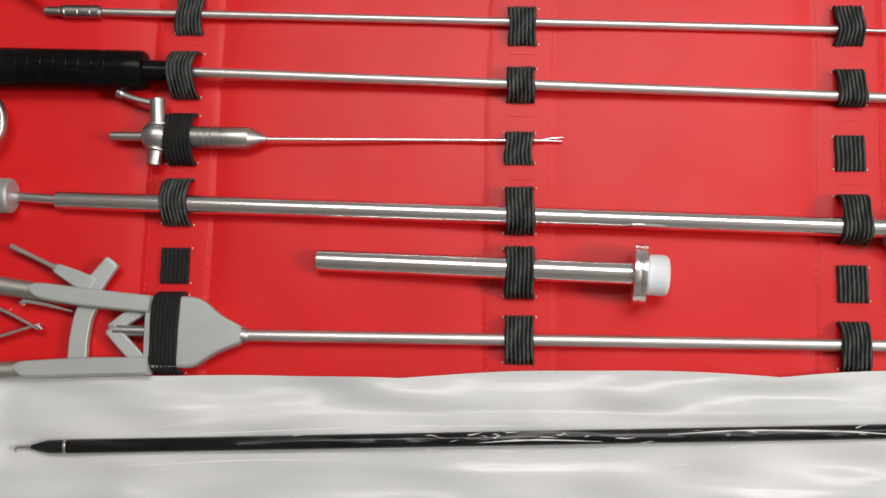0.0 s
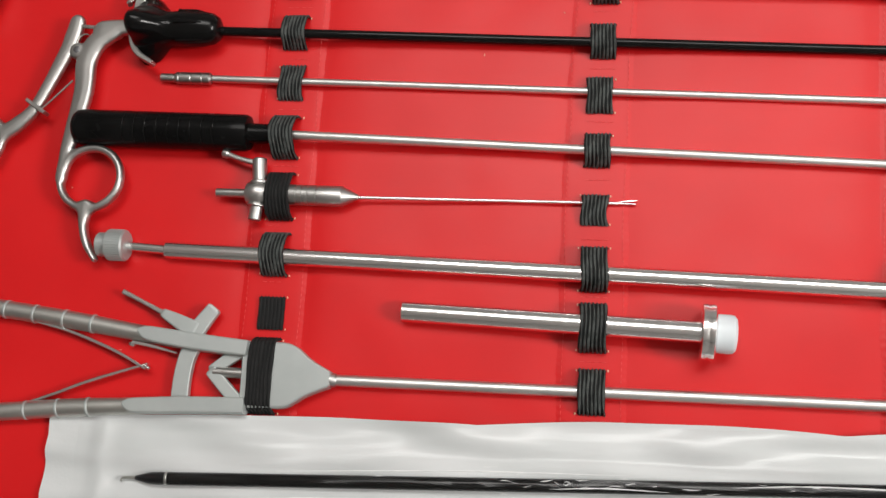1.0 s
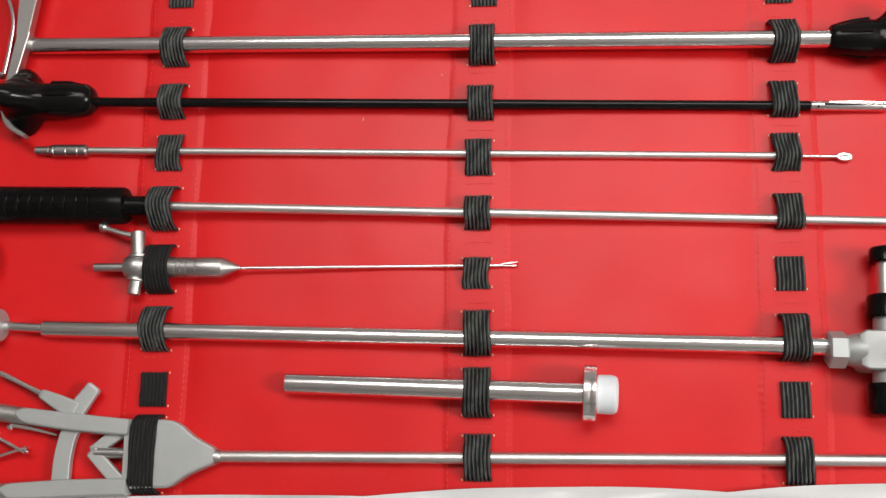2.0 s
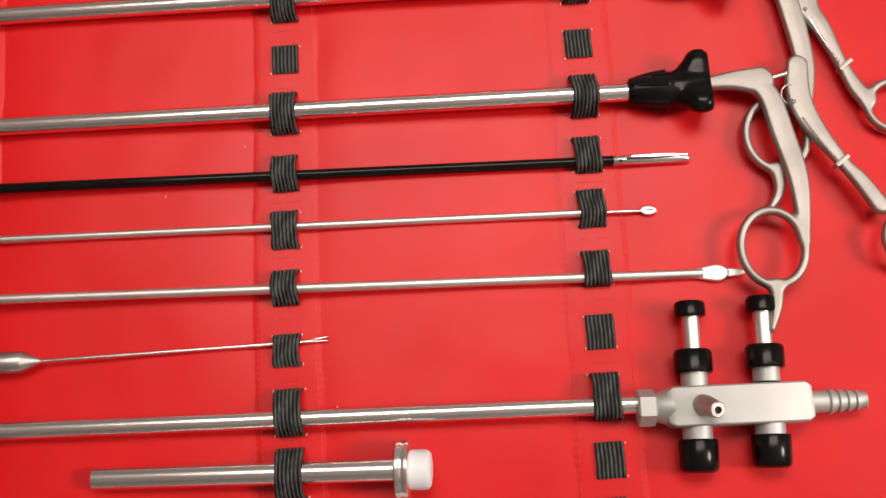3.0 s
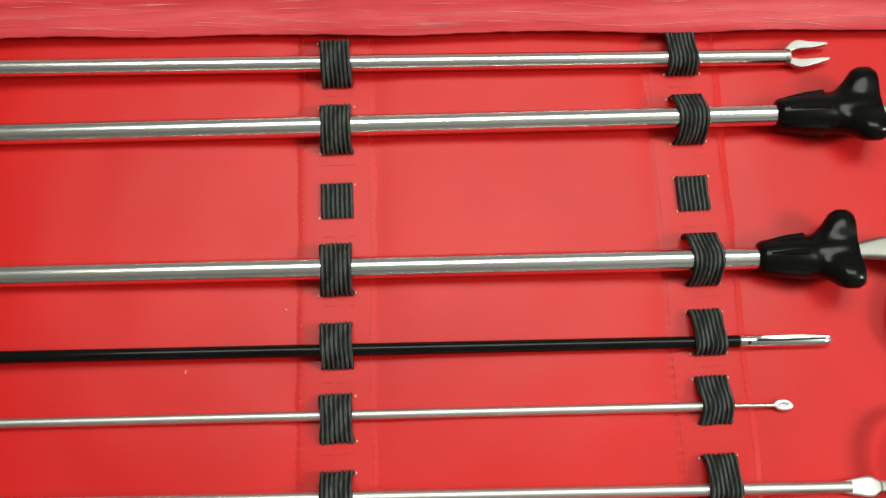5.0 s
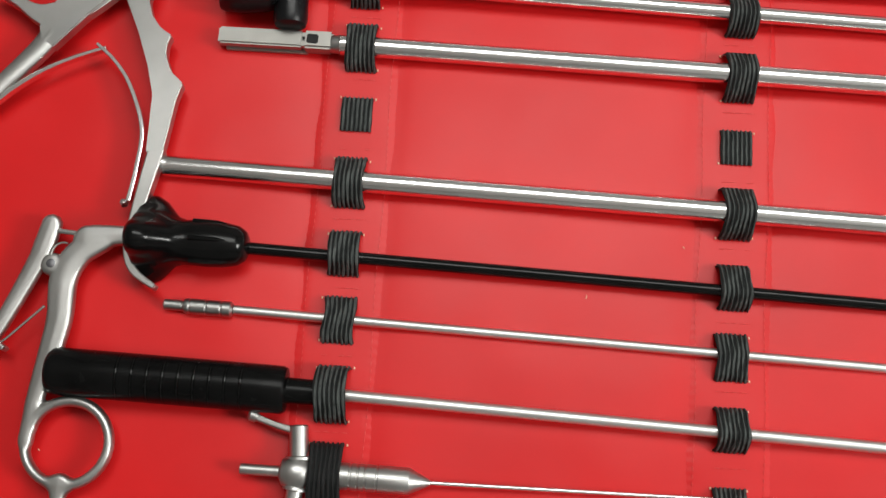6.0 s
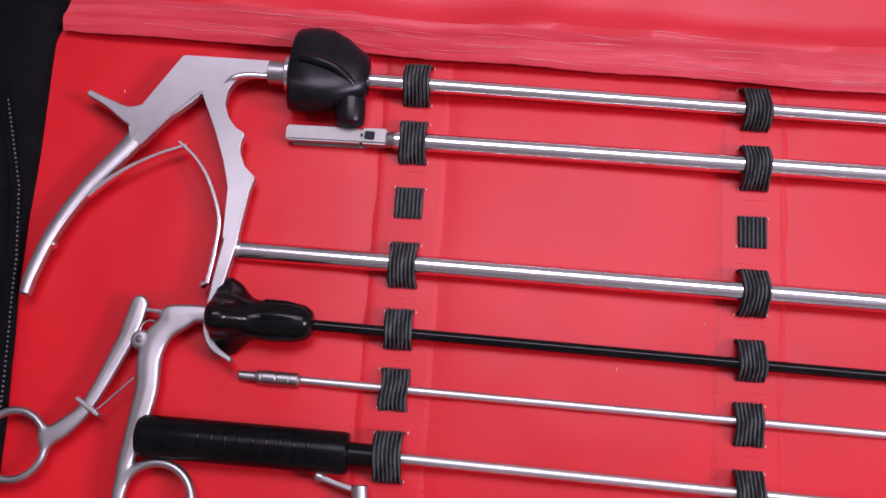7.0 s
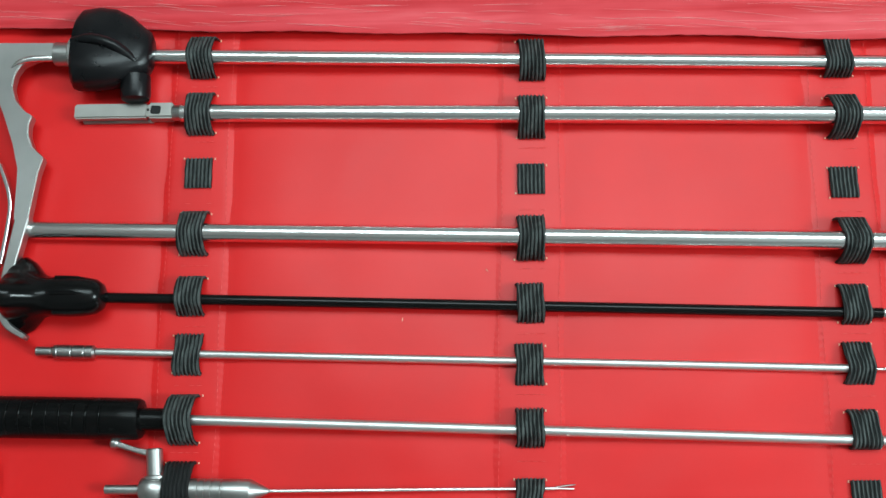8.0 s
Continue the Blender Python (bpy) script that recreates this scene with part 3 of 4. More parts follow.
def forged(pieces, z, tall, blend=3.4, size=0.7, edge=1.6):
    """Flat forgings that flow into one another with fillets and rounded rims: one hull for each piece, cut where the next one is nearer."""
    ends = [q for near, box in pieces for q in box]
    x0, x1 = min(q[0] for q in ends) - 14, max(q[0] for q in ends) + 14
    y0, y1 = min(q[1] for q in ends) - 14, max(q[1] for q in ends) + 14
    gx, gy = np.meshgrid(np.arange(x0, x1, size), np.arange(y0, y1, size), indexing="ij")

    def joined(x, y):
        d = [near(x, y) for near, box in pieces]
        out = d[0]
        for e in d[1:]:
            h = np.clip(0.5 + 0.5 * (e - out) / blend, 0, 1)
            out = e + (out - e) * h - blend * h * (1 - h)
        return out, d
    d, each = joined(gx, gy)
    px, py = gx.copy(), gy.copy()
    for _ in range(3):
        # grid points just outside are drawn onto the outline
        f = joined(px, py)[0]
        sx, sy = (joined(px + 0.05, py)[0] - f) / 0.05, (joined(px, py + 0.05)[0] - f) / 0.05
        g = sx * sx + sy * sy + 1e-6
        pull = (d > 0) & (d < size * 1.6)
        px, py = np.where(pull, px - f * sx / g, px), np.where(pull, py - f * sy / g, py)
    deep = np.where(d > 0, 0.0, -d)
    up = tall * (np.sqrt(1 - (1 - np.clip(deep / edge, 0, 1)) ** 2) * 0.86 + 0.14 * np.clip(deep / 5.0, 0, 1))
    inside = d < 0
    cells = inside[:-1, :-1] | inside[1:, :-1] | inside[1:, 1:] | inside[:-1, 1:]
    owner = np.argmin(np.stack(each), 0)[:-1, :-1]
    out = []
    for n in range(len(pieces)):
        bm, made = bmesh.new(), {}

        def vert(i, j, side):
            key = (i, j, side if up[i, j] > 0 else 0)
            if key not in made:
                made[key] = bm.verts.new((px[i, j], py[i, j], z + up[i, j] * side))
            return made[key]
        for i, j in zip(*np.nonzero(cells & (owner == n))):
            q = [(i, j), (i + 1, j), (i + 1, j + 1), (i, j + 1)]
            top = [vert(a, b, 1) for a, b in q]
            bm.faces.new(top)
            low = [vert(a, b, -1) for a, b in q[::-1]]
            if set(low) != set(top):
                bm.faces.new(low)
        out.append(bm)
    return out


def ring_handle(parent, head, hw, front, fw, bow, foot, ftw, rear, rw, rear_bow, link, pin, spring, clasp, z, disc=4.9, finish=SATIN):
    """A scissor handle with two finger rings: fixed grip, moving grip, pivot, pull rod and wire catch."""
    wide = [w + 1.0 for w in fw]
    body, ring, spur = forged([(lambda x, y: np.minimum(np.minimum(reach_bar(front, wide)(x, y), reach_bar(head, [w * 1.04 for w in hw])(x, y)), np.hypot(x - pin[0], y - pin[1]) - disc), [*front, *head]),
                               (reach_ring(*bow, 4.2), [(bow[0] - bow[2], bow[1] - bow[3]), (bow[0] + bow[2], bow[1] + bow[3])]), (reach_bar(foot, ftw), foot)], z, 2.9)
    grip = part("fixed_grip", body, finish, parent, "steel grip with rounded rims", 80)
    part("finger_ring", ring, finish, grip, sharp=80)
    part("grip_spur", spur, finish, grip, sharp=80)
    body, ring = forged([(reach_bar(rear, [*rw[:-1], min(rw[-1], 8.8)]), rear), (reach_ring(*rear_bow, 3.8), [(rear_bow[0] - rear_bow[2], rear_bow[1] - rear_bow[3]), (rear_bow[0] + rear_bow[2], rear_bow[1] + rear_bow[3])])], z - 0.2, 2.7)
    move = part("moving_grip", body, finish, parent, "steel grip with rounded rims", 80)
    part("finger_ring", ring, finish, move, sharp=80)
    part("pull_rod", rod((*link[0], z + 0.5), (*link[1], z + 0.5), 1.2), STEEL, parent)
    part("pivot_screw", turned([(0, disc * 0.38), (0.3, disc * 0.38), (0.45, disc * 0.3)], (*pin, z + 2.6), (*pin, z + 3.1), 18), SCREW, parent)
    part("catch_wire", wire([(*p, z + 2.4) for p in spring], 0.55, 6, 8), STEEL, parent)
    part("hinge_spring", wire([(pin[0] + 4.4 * math.cos(radians(w)) + (-1.0 if disc < 4 else 4.0), pin[1] + 5.0 * math.sin(radians(w)) + 4.0, z + 2.2) for w in range(70, 241, 17)], 0.4, 4, 8), DULL, parent, "thin bent spring wire")
    part("catch_clip", bar([np.array(clasp) - (5.5, -3.6), np.array(clasp), np.array(clasp) + (5.5, -3.6)], [2.0, 2.4, 2.0], z - 2.4, z + 3.3, 0.6) if rear[0][0] < 0 else
         bar([np.array(clasp) - (3.4, 2.4), np.array(clasp), np.array(clasp) + (3.0, 2.1)], [2.2, 2.4, 2.2], z - 2.4, z + 3.3, 0.6), finish, parent)


# A: pistol-grip forceps
tool = instrument("pistol_grip_forceps", "A", "long steel forceps with pistol grip, black knob and open fork jaws")
a, b, r = SHAFT["A"]
part("shaft", rod(a, b, r), STEEL, tool)
part("jaw_hub", turned([(0, 3.3), (0.3, 3.5), (2.0, 3.4), (2.4, 2.6)], b, (b[0] + 6, b[1], b[2]), 20), SATIN, tool)
for s in (1, -1):
    part("jaw", bar([(b[0] + 1, b[1] + 0.5 + 2.0 * s), (b[0] + 6, b[1] + 1.0 + 4.4 * s), (b[0] + 12, b[1] + 1.1 + 4.0 * s), (b[0] + 19.5, b[1] + 1.2 + (4.2 if s > 0 else 3.0) * s)], [2.4, 3.9, 3.0, 1.1], b[2] - 1.4, b[2] + 1.2, 0.3), SATIN, tool)
Z = 9.5


def lean_in(y):
    return 3.4 * math.exp(-((y - 5) / 50) ** 2)


rows = [(0, 16.5), (0.6, 19.4), (2.5, 20.8), (11, 21.4), (19, 20.4), (27, 17.4), (33, 13.6), (37, 11.2), (38.5, 8.0)]
knob = part("rotation_knob", turned(rows, (-224.5, 64.6, 11.5), (-186, 63.6, 10.8), 56, lobes=(3, (0.02, 0.04, 0.08, 0.11, 0.12, 0.1, 0.05, 0.02, 0), 0.15)), SOFT, tool, "large soft black plastic knob")
for v in knob.data.vertices:
    v.co.z = 0.0115 + (v.co.z - 0.0115) * 0.62
part("knob_button", turned([(0, 6.2), (1, 7.4), (10, 7.4), (12.5, 6.7), (13.7, 4.4)], (-194.2, 52.5, 11), (-193.6, 38.4, 10), 30), SOFT, knob, "round black button")
part("knob_rib", wire([(-223.4, 66.5, 22.0), (-213, 66.6, 24.0), (-202, 63.4, 22.8), (-193.5, 57.5, 17.6), (-189.5, 51.5, 12.0)], (1.6, 2.6, 2.8, 2.4, 1.2), 6, 10), SOFT, knob)
part("collar", turned([(0, 8.2), (0.5, 8.9), (2.2, 8.9), (2.7, 8.2)], (-227.5, 64.8, 9.6), (-224.6, 64.7, 9.6), 36), STEEL, tool)
part("hub", turned([(0, 5.4), (0.4, 5.9), (8, 5.9), (8.6, 5.4)], (-236, 65.2, 9.6), (-227.3, 64.8, 9.6), 30), SATIN, tool)
bm = plate([(x + lean_in(y), y) for x, y in ((-279.5, 71), (-235.8, 70.2), (-235.8, 63.4), (-246, 61.8), (-252.5, 58.8), (-255.6, 54), (-257, 47), (-255.2, 40), (-251, 34.4), (-246.2, 31.4), (-247.8, 27.4),
            (-248, 22), (-245.4, 15), (-239.6, 9.6), (-241.6, 2), (-243.6, -22), (-250.6, -22), (-252, 4), (-255.5, 17), (-261, 33), (-268.6, 51.4), (-271.5, 49.6), (-283, 38.5), (-297, 22.5),
            (-302.6, 26), (-303.4, 33), (-302, 38.5), (-297.5, 44))], Z - 2.9, Z + 2.96, 0.6)
bar([(-243.8, -20), (-246.2, -34), (-249, -52), (-250, -64), (-246.5, -72.6), (-237.6, -78.6)], [6.9, 6.2, 5.0, 4.0, 3.2, 2.4], Z - 2.9, Z + 2.9, 0.6, bm=bm)
grip = part("fixed_grip", bm, SATIN, tool, "satin steel pistol grip with finger notches", 30)
part("thumb_lever", bar([(-295.0, 30), (-302.0, 19.6), (-317.8, -1.0), (-329.8, -23), (-336.4, -43), (-338, -53)], [9.6, 8.6, 7.2, 6.4, 5.8, 4.6], Z - 3.3, Z + 3.0, round_=True), SATIN, tool, "satin steel curved lever")
part("thumb_spur", bar([(-323, 48.6), (-312, 43.4), (-303, 38.6), (-294, 37)], [3.2, 4.4, 8.0, 15], Z - 2.9, Z + 2.85, 0.6), SATIN, tool)
part("lever_slot", bar([(-268.8, 50.6), (-276, 44.0), (-284, 36.6)], [1.2, 2.0, 1.2], Z - 2.6, Z + 1.8, 0.3), DULL, grip)
part("draw_wire", wire([(-256.5, 57.0, Z + 3.0), (-253, 59.6, Z + 3.2), (-247, 61.8, Z + 2.4), (-236, 62.6, Z + 1)], (0.4, 1.2, 1.7, 1.8), 6, 10), STEEL, tool)
part("leaf_spring", bar([(-316, -4), (-308, 4.0), (-297, 12.4), (-285, 19), (-271.5, 24.6)], [2.2, 2.2, 1.9, 1.7, 1.5], Z - 2, Z + 1.6, 0.4), STEEL, tool, "thin bowed steel spring")
part("leaf_spring", bar([(-275.4, 26), (-266.4, 18.2), (-258.4, 7), (-251.4, -11), (-251.4, -28), (-253, -43)], [1.5, 1.7, 1.8, 1.8, 1.8, 2.0], Z - 1.6, Z + 2, 0.4), STEEL, tool, "thin bowed steel spring")
for x, y in ((-329.0, -28.2), (-255.5, -43)):
    part("screw", turned([(0, 1.7), (1, 1.9), (2, 1.5)], (x, y, Z - 0.5), (x + 1.2, y - 1.6, Z + 0.3), 14), STEEL, tool)

# B: grasper whose jaw lies at the far end from its handle
tool = instrument("ring_handle_grasper", "B", "long steel grasper with box jaw, black knob and steel ring handle")
a, b, r = SHAFT["B"]
part("shaft", rod(a, b, r), STEEL, tool)
part("jaw_neck", turned([(0, 3.6), (0.6, 4.0), (3, 4.0), (4, 4.4)], (-176, 34.7, 5.0), (-172, 34.6, 5.0), 24), SATIN, tool)
part("lower_jaw", slab(-222, 30.6, -186, 36.4, 0.8, 3.2, 0.5), DIMMED, tool)
part("upper_jaw", slab(-224.8, 31.3, -188, 39.0, 3.5, 8.2, 0.8), DIMMED, tool, "plain rectangular steel jaw")
yoke = part("yoke", slab(-188, 31.0, -175, 39.2, 1.2, 8.6, 1.0), DIMMED, tool)
# dark inlay for the hole's inner shade, no real opening
part("pin_hole_shade", bar([(-185.6, 35.2), (-182.0, 35.0)], [4.4, 4.4], 8.45, 8.75, 0.1), PIN_AND_SHADE, yoke)
part("pin", turned([(0, 0.7), (0.4, 0.6)], (-187.6, 35.3, 8.4), (-187.6, 35.3, 8.9), 12), PIN_AND_SHADE, yoke)
star_knob(tool, 189.5, 233, "B", 7.2, 9.4, 0.36, 17.2)
ring_handle(tool, [(232, 26.3), (245, 25.0), (256.0, 22.6)], [6, 9.5, 15], [(252, 22), (257.5, 12), (260.5, -3.5), (262.5, -28), (260.5, -46), (259, -60)], [9, 10, 10.5, 9, 6.5, 3.8], (243.5, -63.5, 17.0, 20.0),
            [(241.5, -81), (241, -92), (235, -101)], [7, 5.5, 3.2], [(274, 27), (270.5, 15), (268.5, 3), (274.5, -10), (280.5, -28), (286, -42), (290.5, -49)], [11, 12, 11.5, 9, 6.4, 8, 13],
            (305, -53, 17, 15), ((255, 24.6), (272, 23.0)), (266.5, 1), [(268, -4), (273, -16), (279, -29)], (282, -30), 6.5, 2.4, DIMMED)

# D: tube grasper
tool = instrument("ring_handle_trocar_grasper", "D", "thick steel tube instrument with black knob and steel ring handle")
a, b, r = SHAFT["D"]
part("shaft", rod(a, b, r, 28, 0.4, 3.7), STEEL, tool, "polished tube, open at its end")
star_knob(tool, 173, 213, "D", 7.2, 9.4, 0.36, 17.0)
ring_handle(tool, [(211, -36), (225, -35.3), (237.5, -36.5)], [6, 9.5, 14], [(235, -36), (241.5, -46), (245, -64), (249, -86), (249, -105), (248, -118)], [9, 10, 10.5, 9.4, 6.5, 3.8], (232.5, -121, 17.2, 20.3),
            [(231.5, -139.5), (230.3, -149), (226.5, -160)], [7, 5.5, 3.2], [(257, -30), (255.5, -44), (259, -59), (271, -80), (279, -91.5), (286, -104)], [11, 12, 11, 6.6, 8, 13],
            (301, -121, 17, 16), ((238, -37), (256, -32.8)), (252.0, -49.5), [(255, -58), (261, -69), (269, -82)], (271, -81), 11.5, 2.4, DIMMED)

# E: black insulated scissors
tool = instrument("insulated_dissector", "E", "black insulated long instrument with steel ring handle and silver tip")
a, b, r = SHAFT["E"]
part("shaft", rod(a, b, r), SLEEVE, tool, "glossy black insulated shaft")
tip = part("tip", turned([(0, 2.3), (0.4, 2.6), (34, 2.6), (37, 2.2), (38, 1.2)], b, (201, -70.6, 2.9), 22), STEEL, tool, "polished slim silver tip")
part("jaw_blade", bar([(172, -68.7), (186, -68.8), (199.5, -69.4)], [2.2, 2.0, 1.3], 3.4, 5.4, 0.4), STEEL, tip)
# dark strip that paints the shade between the blades
part("jaw_slot_shade", bar([(169.5, -69.4), (180, -69.9), (198, -70.1)], [1.1, 0.9, 0.6], 5.2, 5.62, 0.1), PIN_AND_SHADE, tip)
part("pin", turned([(0, 0.8), (0.4, 0.7)], (166.5, -70.3, 5.2), (166.5, -70.3, 5.8), 12), PIN_AND_SHADE, tip)
a2, b2 = (-201.5, -59.4, 10.5), (-248.5, -58.6, 10.5)
rows, deep = [], []
for s, rr, d in ((0, 4.2, 0), (1.0, 6.2, 0), (4, 8.2, 0), (10, 9.3, 0), (16, 9.6, 0), (24, 9.3, 0.0), (26, 9.2, 0.03), (30, 10, 0.10), (36, 14.2, 0.22), (40.5, 15.6, 0.28), (44, 15.4, 0.29), (46, 14.0, 0.27), (47, 10, 0.2)):
    rows.append((s, rr)), deep.append(d)
knob = part("rotation_knob", turned(rows, a2, b2, 60, lobes=(3, deep, 1.4)), BLACK, tool, "black plastic three-lobed knob", sharp=50)
for w in (0.5, 1.57, 2.64):
    part("flute", wire([(-209, -59.4 + 8.6 * math.cos(w), 10.5 + 8.6 * math.sin(w)), (-214, -59.3 + 9.3 * math.cos(w), 10.5 + 9.3 * math.sin(w)), (-224, -59.2 + 9.4 * math.cos(w), 10.5 + 9.4 * math.sin(w))], (0.3, 1.0, 1.1), 4, 8), BLACK, knob)
ring_handle(tool, [(-247.5, -57.6), (-258, -58.0), (-267, -60.5)], [7.5, 9, 13], [(-261, -59.8), (-270.5, -66.2), (-275.2, -77), (-274.6, -94), (-277.5, -115), (-280, -129), (-280.6, -142)], [9, 10.5, 10.6, 9.6, 7.8, 5.5, 3.6], (-264.4, -142.4, 18.6, 18.4),
            [(-265, -158), (-264.8, -168), (-262, -177), (-256.6, -185.5)], [8, 5.0, 4.6, 3.4], [(-283.5, -54.4), (-285.2, -63), (-288.2, -73), (-300.2, -102), (-309.6, -113), (-316.6, -118)], [8.5, 9, 8, 6.6, 8.5, 14],
            (-332, -122.5, 16.8, 17.4), ((-282, -57.0), (-269, -58.0)), (-280.6, -71.4), [(-280.5, -89), (-288, -97), (-295.5, -104.5), (-298, -103.6)], (-299.8, -103.6), 9.0)

# F: thin rod with a connector
tool = instrument("monopolar_curette", "F", "thin steel rod instrument with a ribbed connector and tiny cup tip")
a, b, r = SHAFT["F"]
part("shaft", rod(a, b, r), PALE, tool)
rows = [(0, 1.9), (0.5, 2.3), (7.5, 2.3), (8, 1.9), (8.4, 2.8), (9.4, 3.3)]
for k in (0, 2.4, 4.6):
    rows += [(10.5 + k * 2.8, 3.3), (10.8 + k * 2.8, 3.05), (11.3 + k * 2.8, 3.05), (11.6 + k * 2.8, 3.3)]
rows += [(27.6, 3.3), (28.6, 2.2)]
part("connector", turned(rows, (-234.8, -84.0, 3.4), (-206, -84.6, 3.4), 22), SATIN, tool, "ribbed steel plug")
part("thin_tip", rod(b, (174.5, -95.8, 2.4), 0.85, 14, 0.1), STEEL, tool)
part("cup_floor", bar([(175, -95.9), (180.2, -95.95)], [3.0, 3.0], 1.4, 2.2, 0.3), STEEL, tool)
part("cup", ring_bow(177.6, -95.9, 3.6, 2.0, 1.3, 1.6, 3.2, -2), STEEL, tool)

# G: black-handled spatula
tool = instrument("black_handle_spatula", "G", "long steel rod with ribbed black cylinder handle and spatula tip")
a, b, r = SHAFT["G"]
rows = [(0, 5.8), (0.8, 8.0), (2.4, 9.2), (5, 9.6), (27, 9.6)]
for k in range(9):
    s = 29 + k * 6.1
    rows += [(s, 9.6), (s + 0.35, 9.2), (s + 1.0, 9.2), (s + 1.35, 9.6)]
rows += [(86, 9.6), (94, 9.5), (95.5, 8.8), (96, 5.4), (96.8, 5.2), (111.5, 5.0), (112, 4.2)]
handle = part("handle", turned(rows, (-276, -114.6, 9.8), (-164, -116.9, 8.6), 40), MATT, tool, "black grooved handle")
axis = np.subtract((-164, -116.9, 8.6), (-276, -114.6, 9.8)) / 112.0
for k in range(9):
    c = np.array((-276, -114.6, 9.8)) + axis * (29.7 + k * 6.1)
    part("groove_ring", turned([(0, 9.2), (0.25, 9.66), (0.5, 9.72), (0.75, 9.66), (1.0, 9.2)], c - axis * 0.5, c + axis * 0.5, 40), GLOSS, handle, "thin glossy ring")
part("shaft", rod(a, b, r), PALE, tool)
part("blade", bar([(196, -129.2), (202, -129.4), (207.5, -129.6), (211.5, -129.7)], [4.6, 7.0, 8.2, 4.4], 1.4, 4.2, 0.9), PALE, tool, "flat leaf-shaped spatula")
part("blade_tip", bar([(211, -129.7), (216, -129.9), (220, -130.1)], [4.6, 4.0, 2.0], 1.7, 3.7, 0.7), PALE, tool)

# H: insufflation needle with a tap
tool = instrument("insufflation_needle", "H", "steel insufflation needle with side tap lever and slim cannula")
ax = 6.4
rows = [(0, 4.9), (0.5, 5.3)]
for s in (13, 16, 19, 23.5):
    rows += [(s, 5.3), (s + 0.2, 5.0), (s + 0.9, 5.0), (s + 1.1, 5.3)]
rows += [(36.5, 5.3), (37, 5.0), (44, 1.6), (45, 1.0)]
part("hub", turned(rows, (-166, -148.3, ax), (-121, -149.0, ax), 30), SATIN, tool, "satin steel body with grooves")
part("cannula", rod((-122, -149.0, 5.6), (9, -148.3, 1.6), 0.9, 16, 0.1), STEEL, tool)
part("cannula_tip", rod((8, -148.3, 1.5), (17.2, -148.5, 1.4), 0.55, 10, 0.1), STEEL, tool)
part("tip_blade", bar([(9, -147.6), (14, -147.0), (18, -146.6)], [0.5, 0.8, 0.4], 1.0, 1.8, 0.2), STEEL, tool)
part("tap_body", turned([(0, 2.6), (1.2, 5.2), (4, 6.6), (7, 6.8), (10, 6.2), (12.5, 4.6)], (-180.5, -148.2, ax), (-166.5, -148.3, ax), 28), SATIN, tool)
part("inlet", rod((-196, -148.0, ax), (-179, -148.2, ax), 2.2, 18, 0.3, 1.3), SATIN, tool)
cock = part("tap_plug", turned([(0, 3.4), (0.4, 3.8), (12, 3.8), (12.6, 3.3)], (-173.2, -142.4, ax + 0.4), (-174.4, -129.6, ax + 0.6), 24), SATIN, tool)
part("plug_flange", turned([(0, 5.2), (0.5, 5.6), (1.6, 5.6), (2, 5.2)], (-173.0, -144.0, ax), (-173.1, -141.8, ax), 26), SATIN, cock)
part("plug_end", turned([(0, 4.6), (0.6, 5.0), (1.6, 5.0), (2.0, 3.3), (8.4, 3.3), (8.9, 2.8)], (-173.6, -153.4, ax), (-174.6, -162.0, ax - 0.4), 24), SATIN, cock)
part("lever", bar([(-175.5, -132.2), (-184, -130.2), (-192.5, -127.4)], [3.0, 2.5, 2.9], ax - 0.6, ax + 2.0, 0.8), SATIN, cock)
part("lever_ball", turned([(0, 1.6), (1, 2.5), (3, 2.5), (4, 1.4)], (-190.8, -127.8, ax + 0.7), (-194.8, -126.6, ax + 0.7), 16), SATIN, cock)

# I: suction tube with trumpet valves
tool = instrument("suction_tube", "I", "long steel suction tube with aluminium trumpet valve block and knurled end")
a, b, r = SHAFT["I"]
part("shaft", rod(a, b, r, 28), STEEL, tool)
part("inner_tube", rod((-241.5, -177.5, 6.2), (-216, -178.9, 5.1), 2.5), STEEL, tool)
rows = [(0, 5.6), (0.6, 6.2), (5, 6.2), (5.4, 7.4), (6, 8.0), (14.6, 8.0), (15.4, 7.2)]
knurl = part("end_knob", turned(rows, (-255.7, -177.4, 8.0), (-239.9, -177.6, 8.0), 40), ALU, tool, "knurled grey end knob")
for k in range(40):
    w = 2 * math.pi * k / 40
    if math.sin(w) > -0.35:
        part("knurl_ridge", wire([(-249.3, -177.5 + 8.0 * math.cos(w), 8.0 + 8.0 * math.sin(w)), (-241.3, -177.6 + 8.0 * math.cos(w), 8.0 + 8.0 * math.sin(w))], 0.2, 2, 5), ALU, knurl)
VZ = 9.2
part("hex_nut", turned([(0, 7.6), (0.8, 8.6), (7.6, 8.6), (8.4, 7.8)], (160.4, -191.6, VZ), (169.0, -191.9, VZ), 6), ALU, tool)
part("taper", turned([(0, 6.4), (1, 7.0), (6, 8.4), (8, 8.8)], (168.5, -191.9, VZ), (176.8, -192.4, VZ), 30), ALU, tool)
bm = bmesh.new()
skin(bm, [[(x, -192.7 - 0.024 * (x - 176) + o * k, VZ + z * k) for o, z in section(9.1, -8.6, 8.6, 0.8)] for x, k in ((173.6, 0.8), (176.6, 1), (236.4, 1), (239.4, 0.8))], hard=CORNERS)
block = part("valve_block", bm, ALU, tool, "pale satin aluminium block")
rows = [(0, 5.2), (9, 5.2), (9.2, 5.6)]
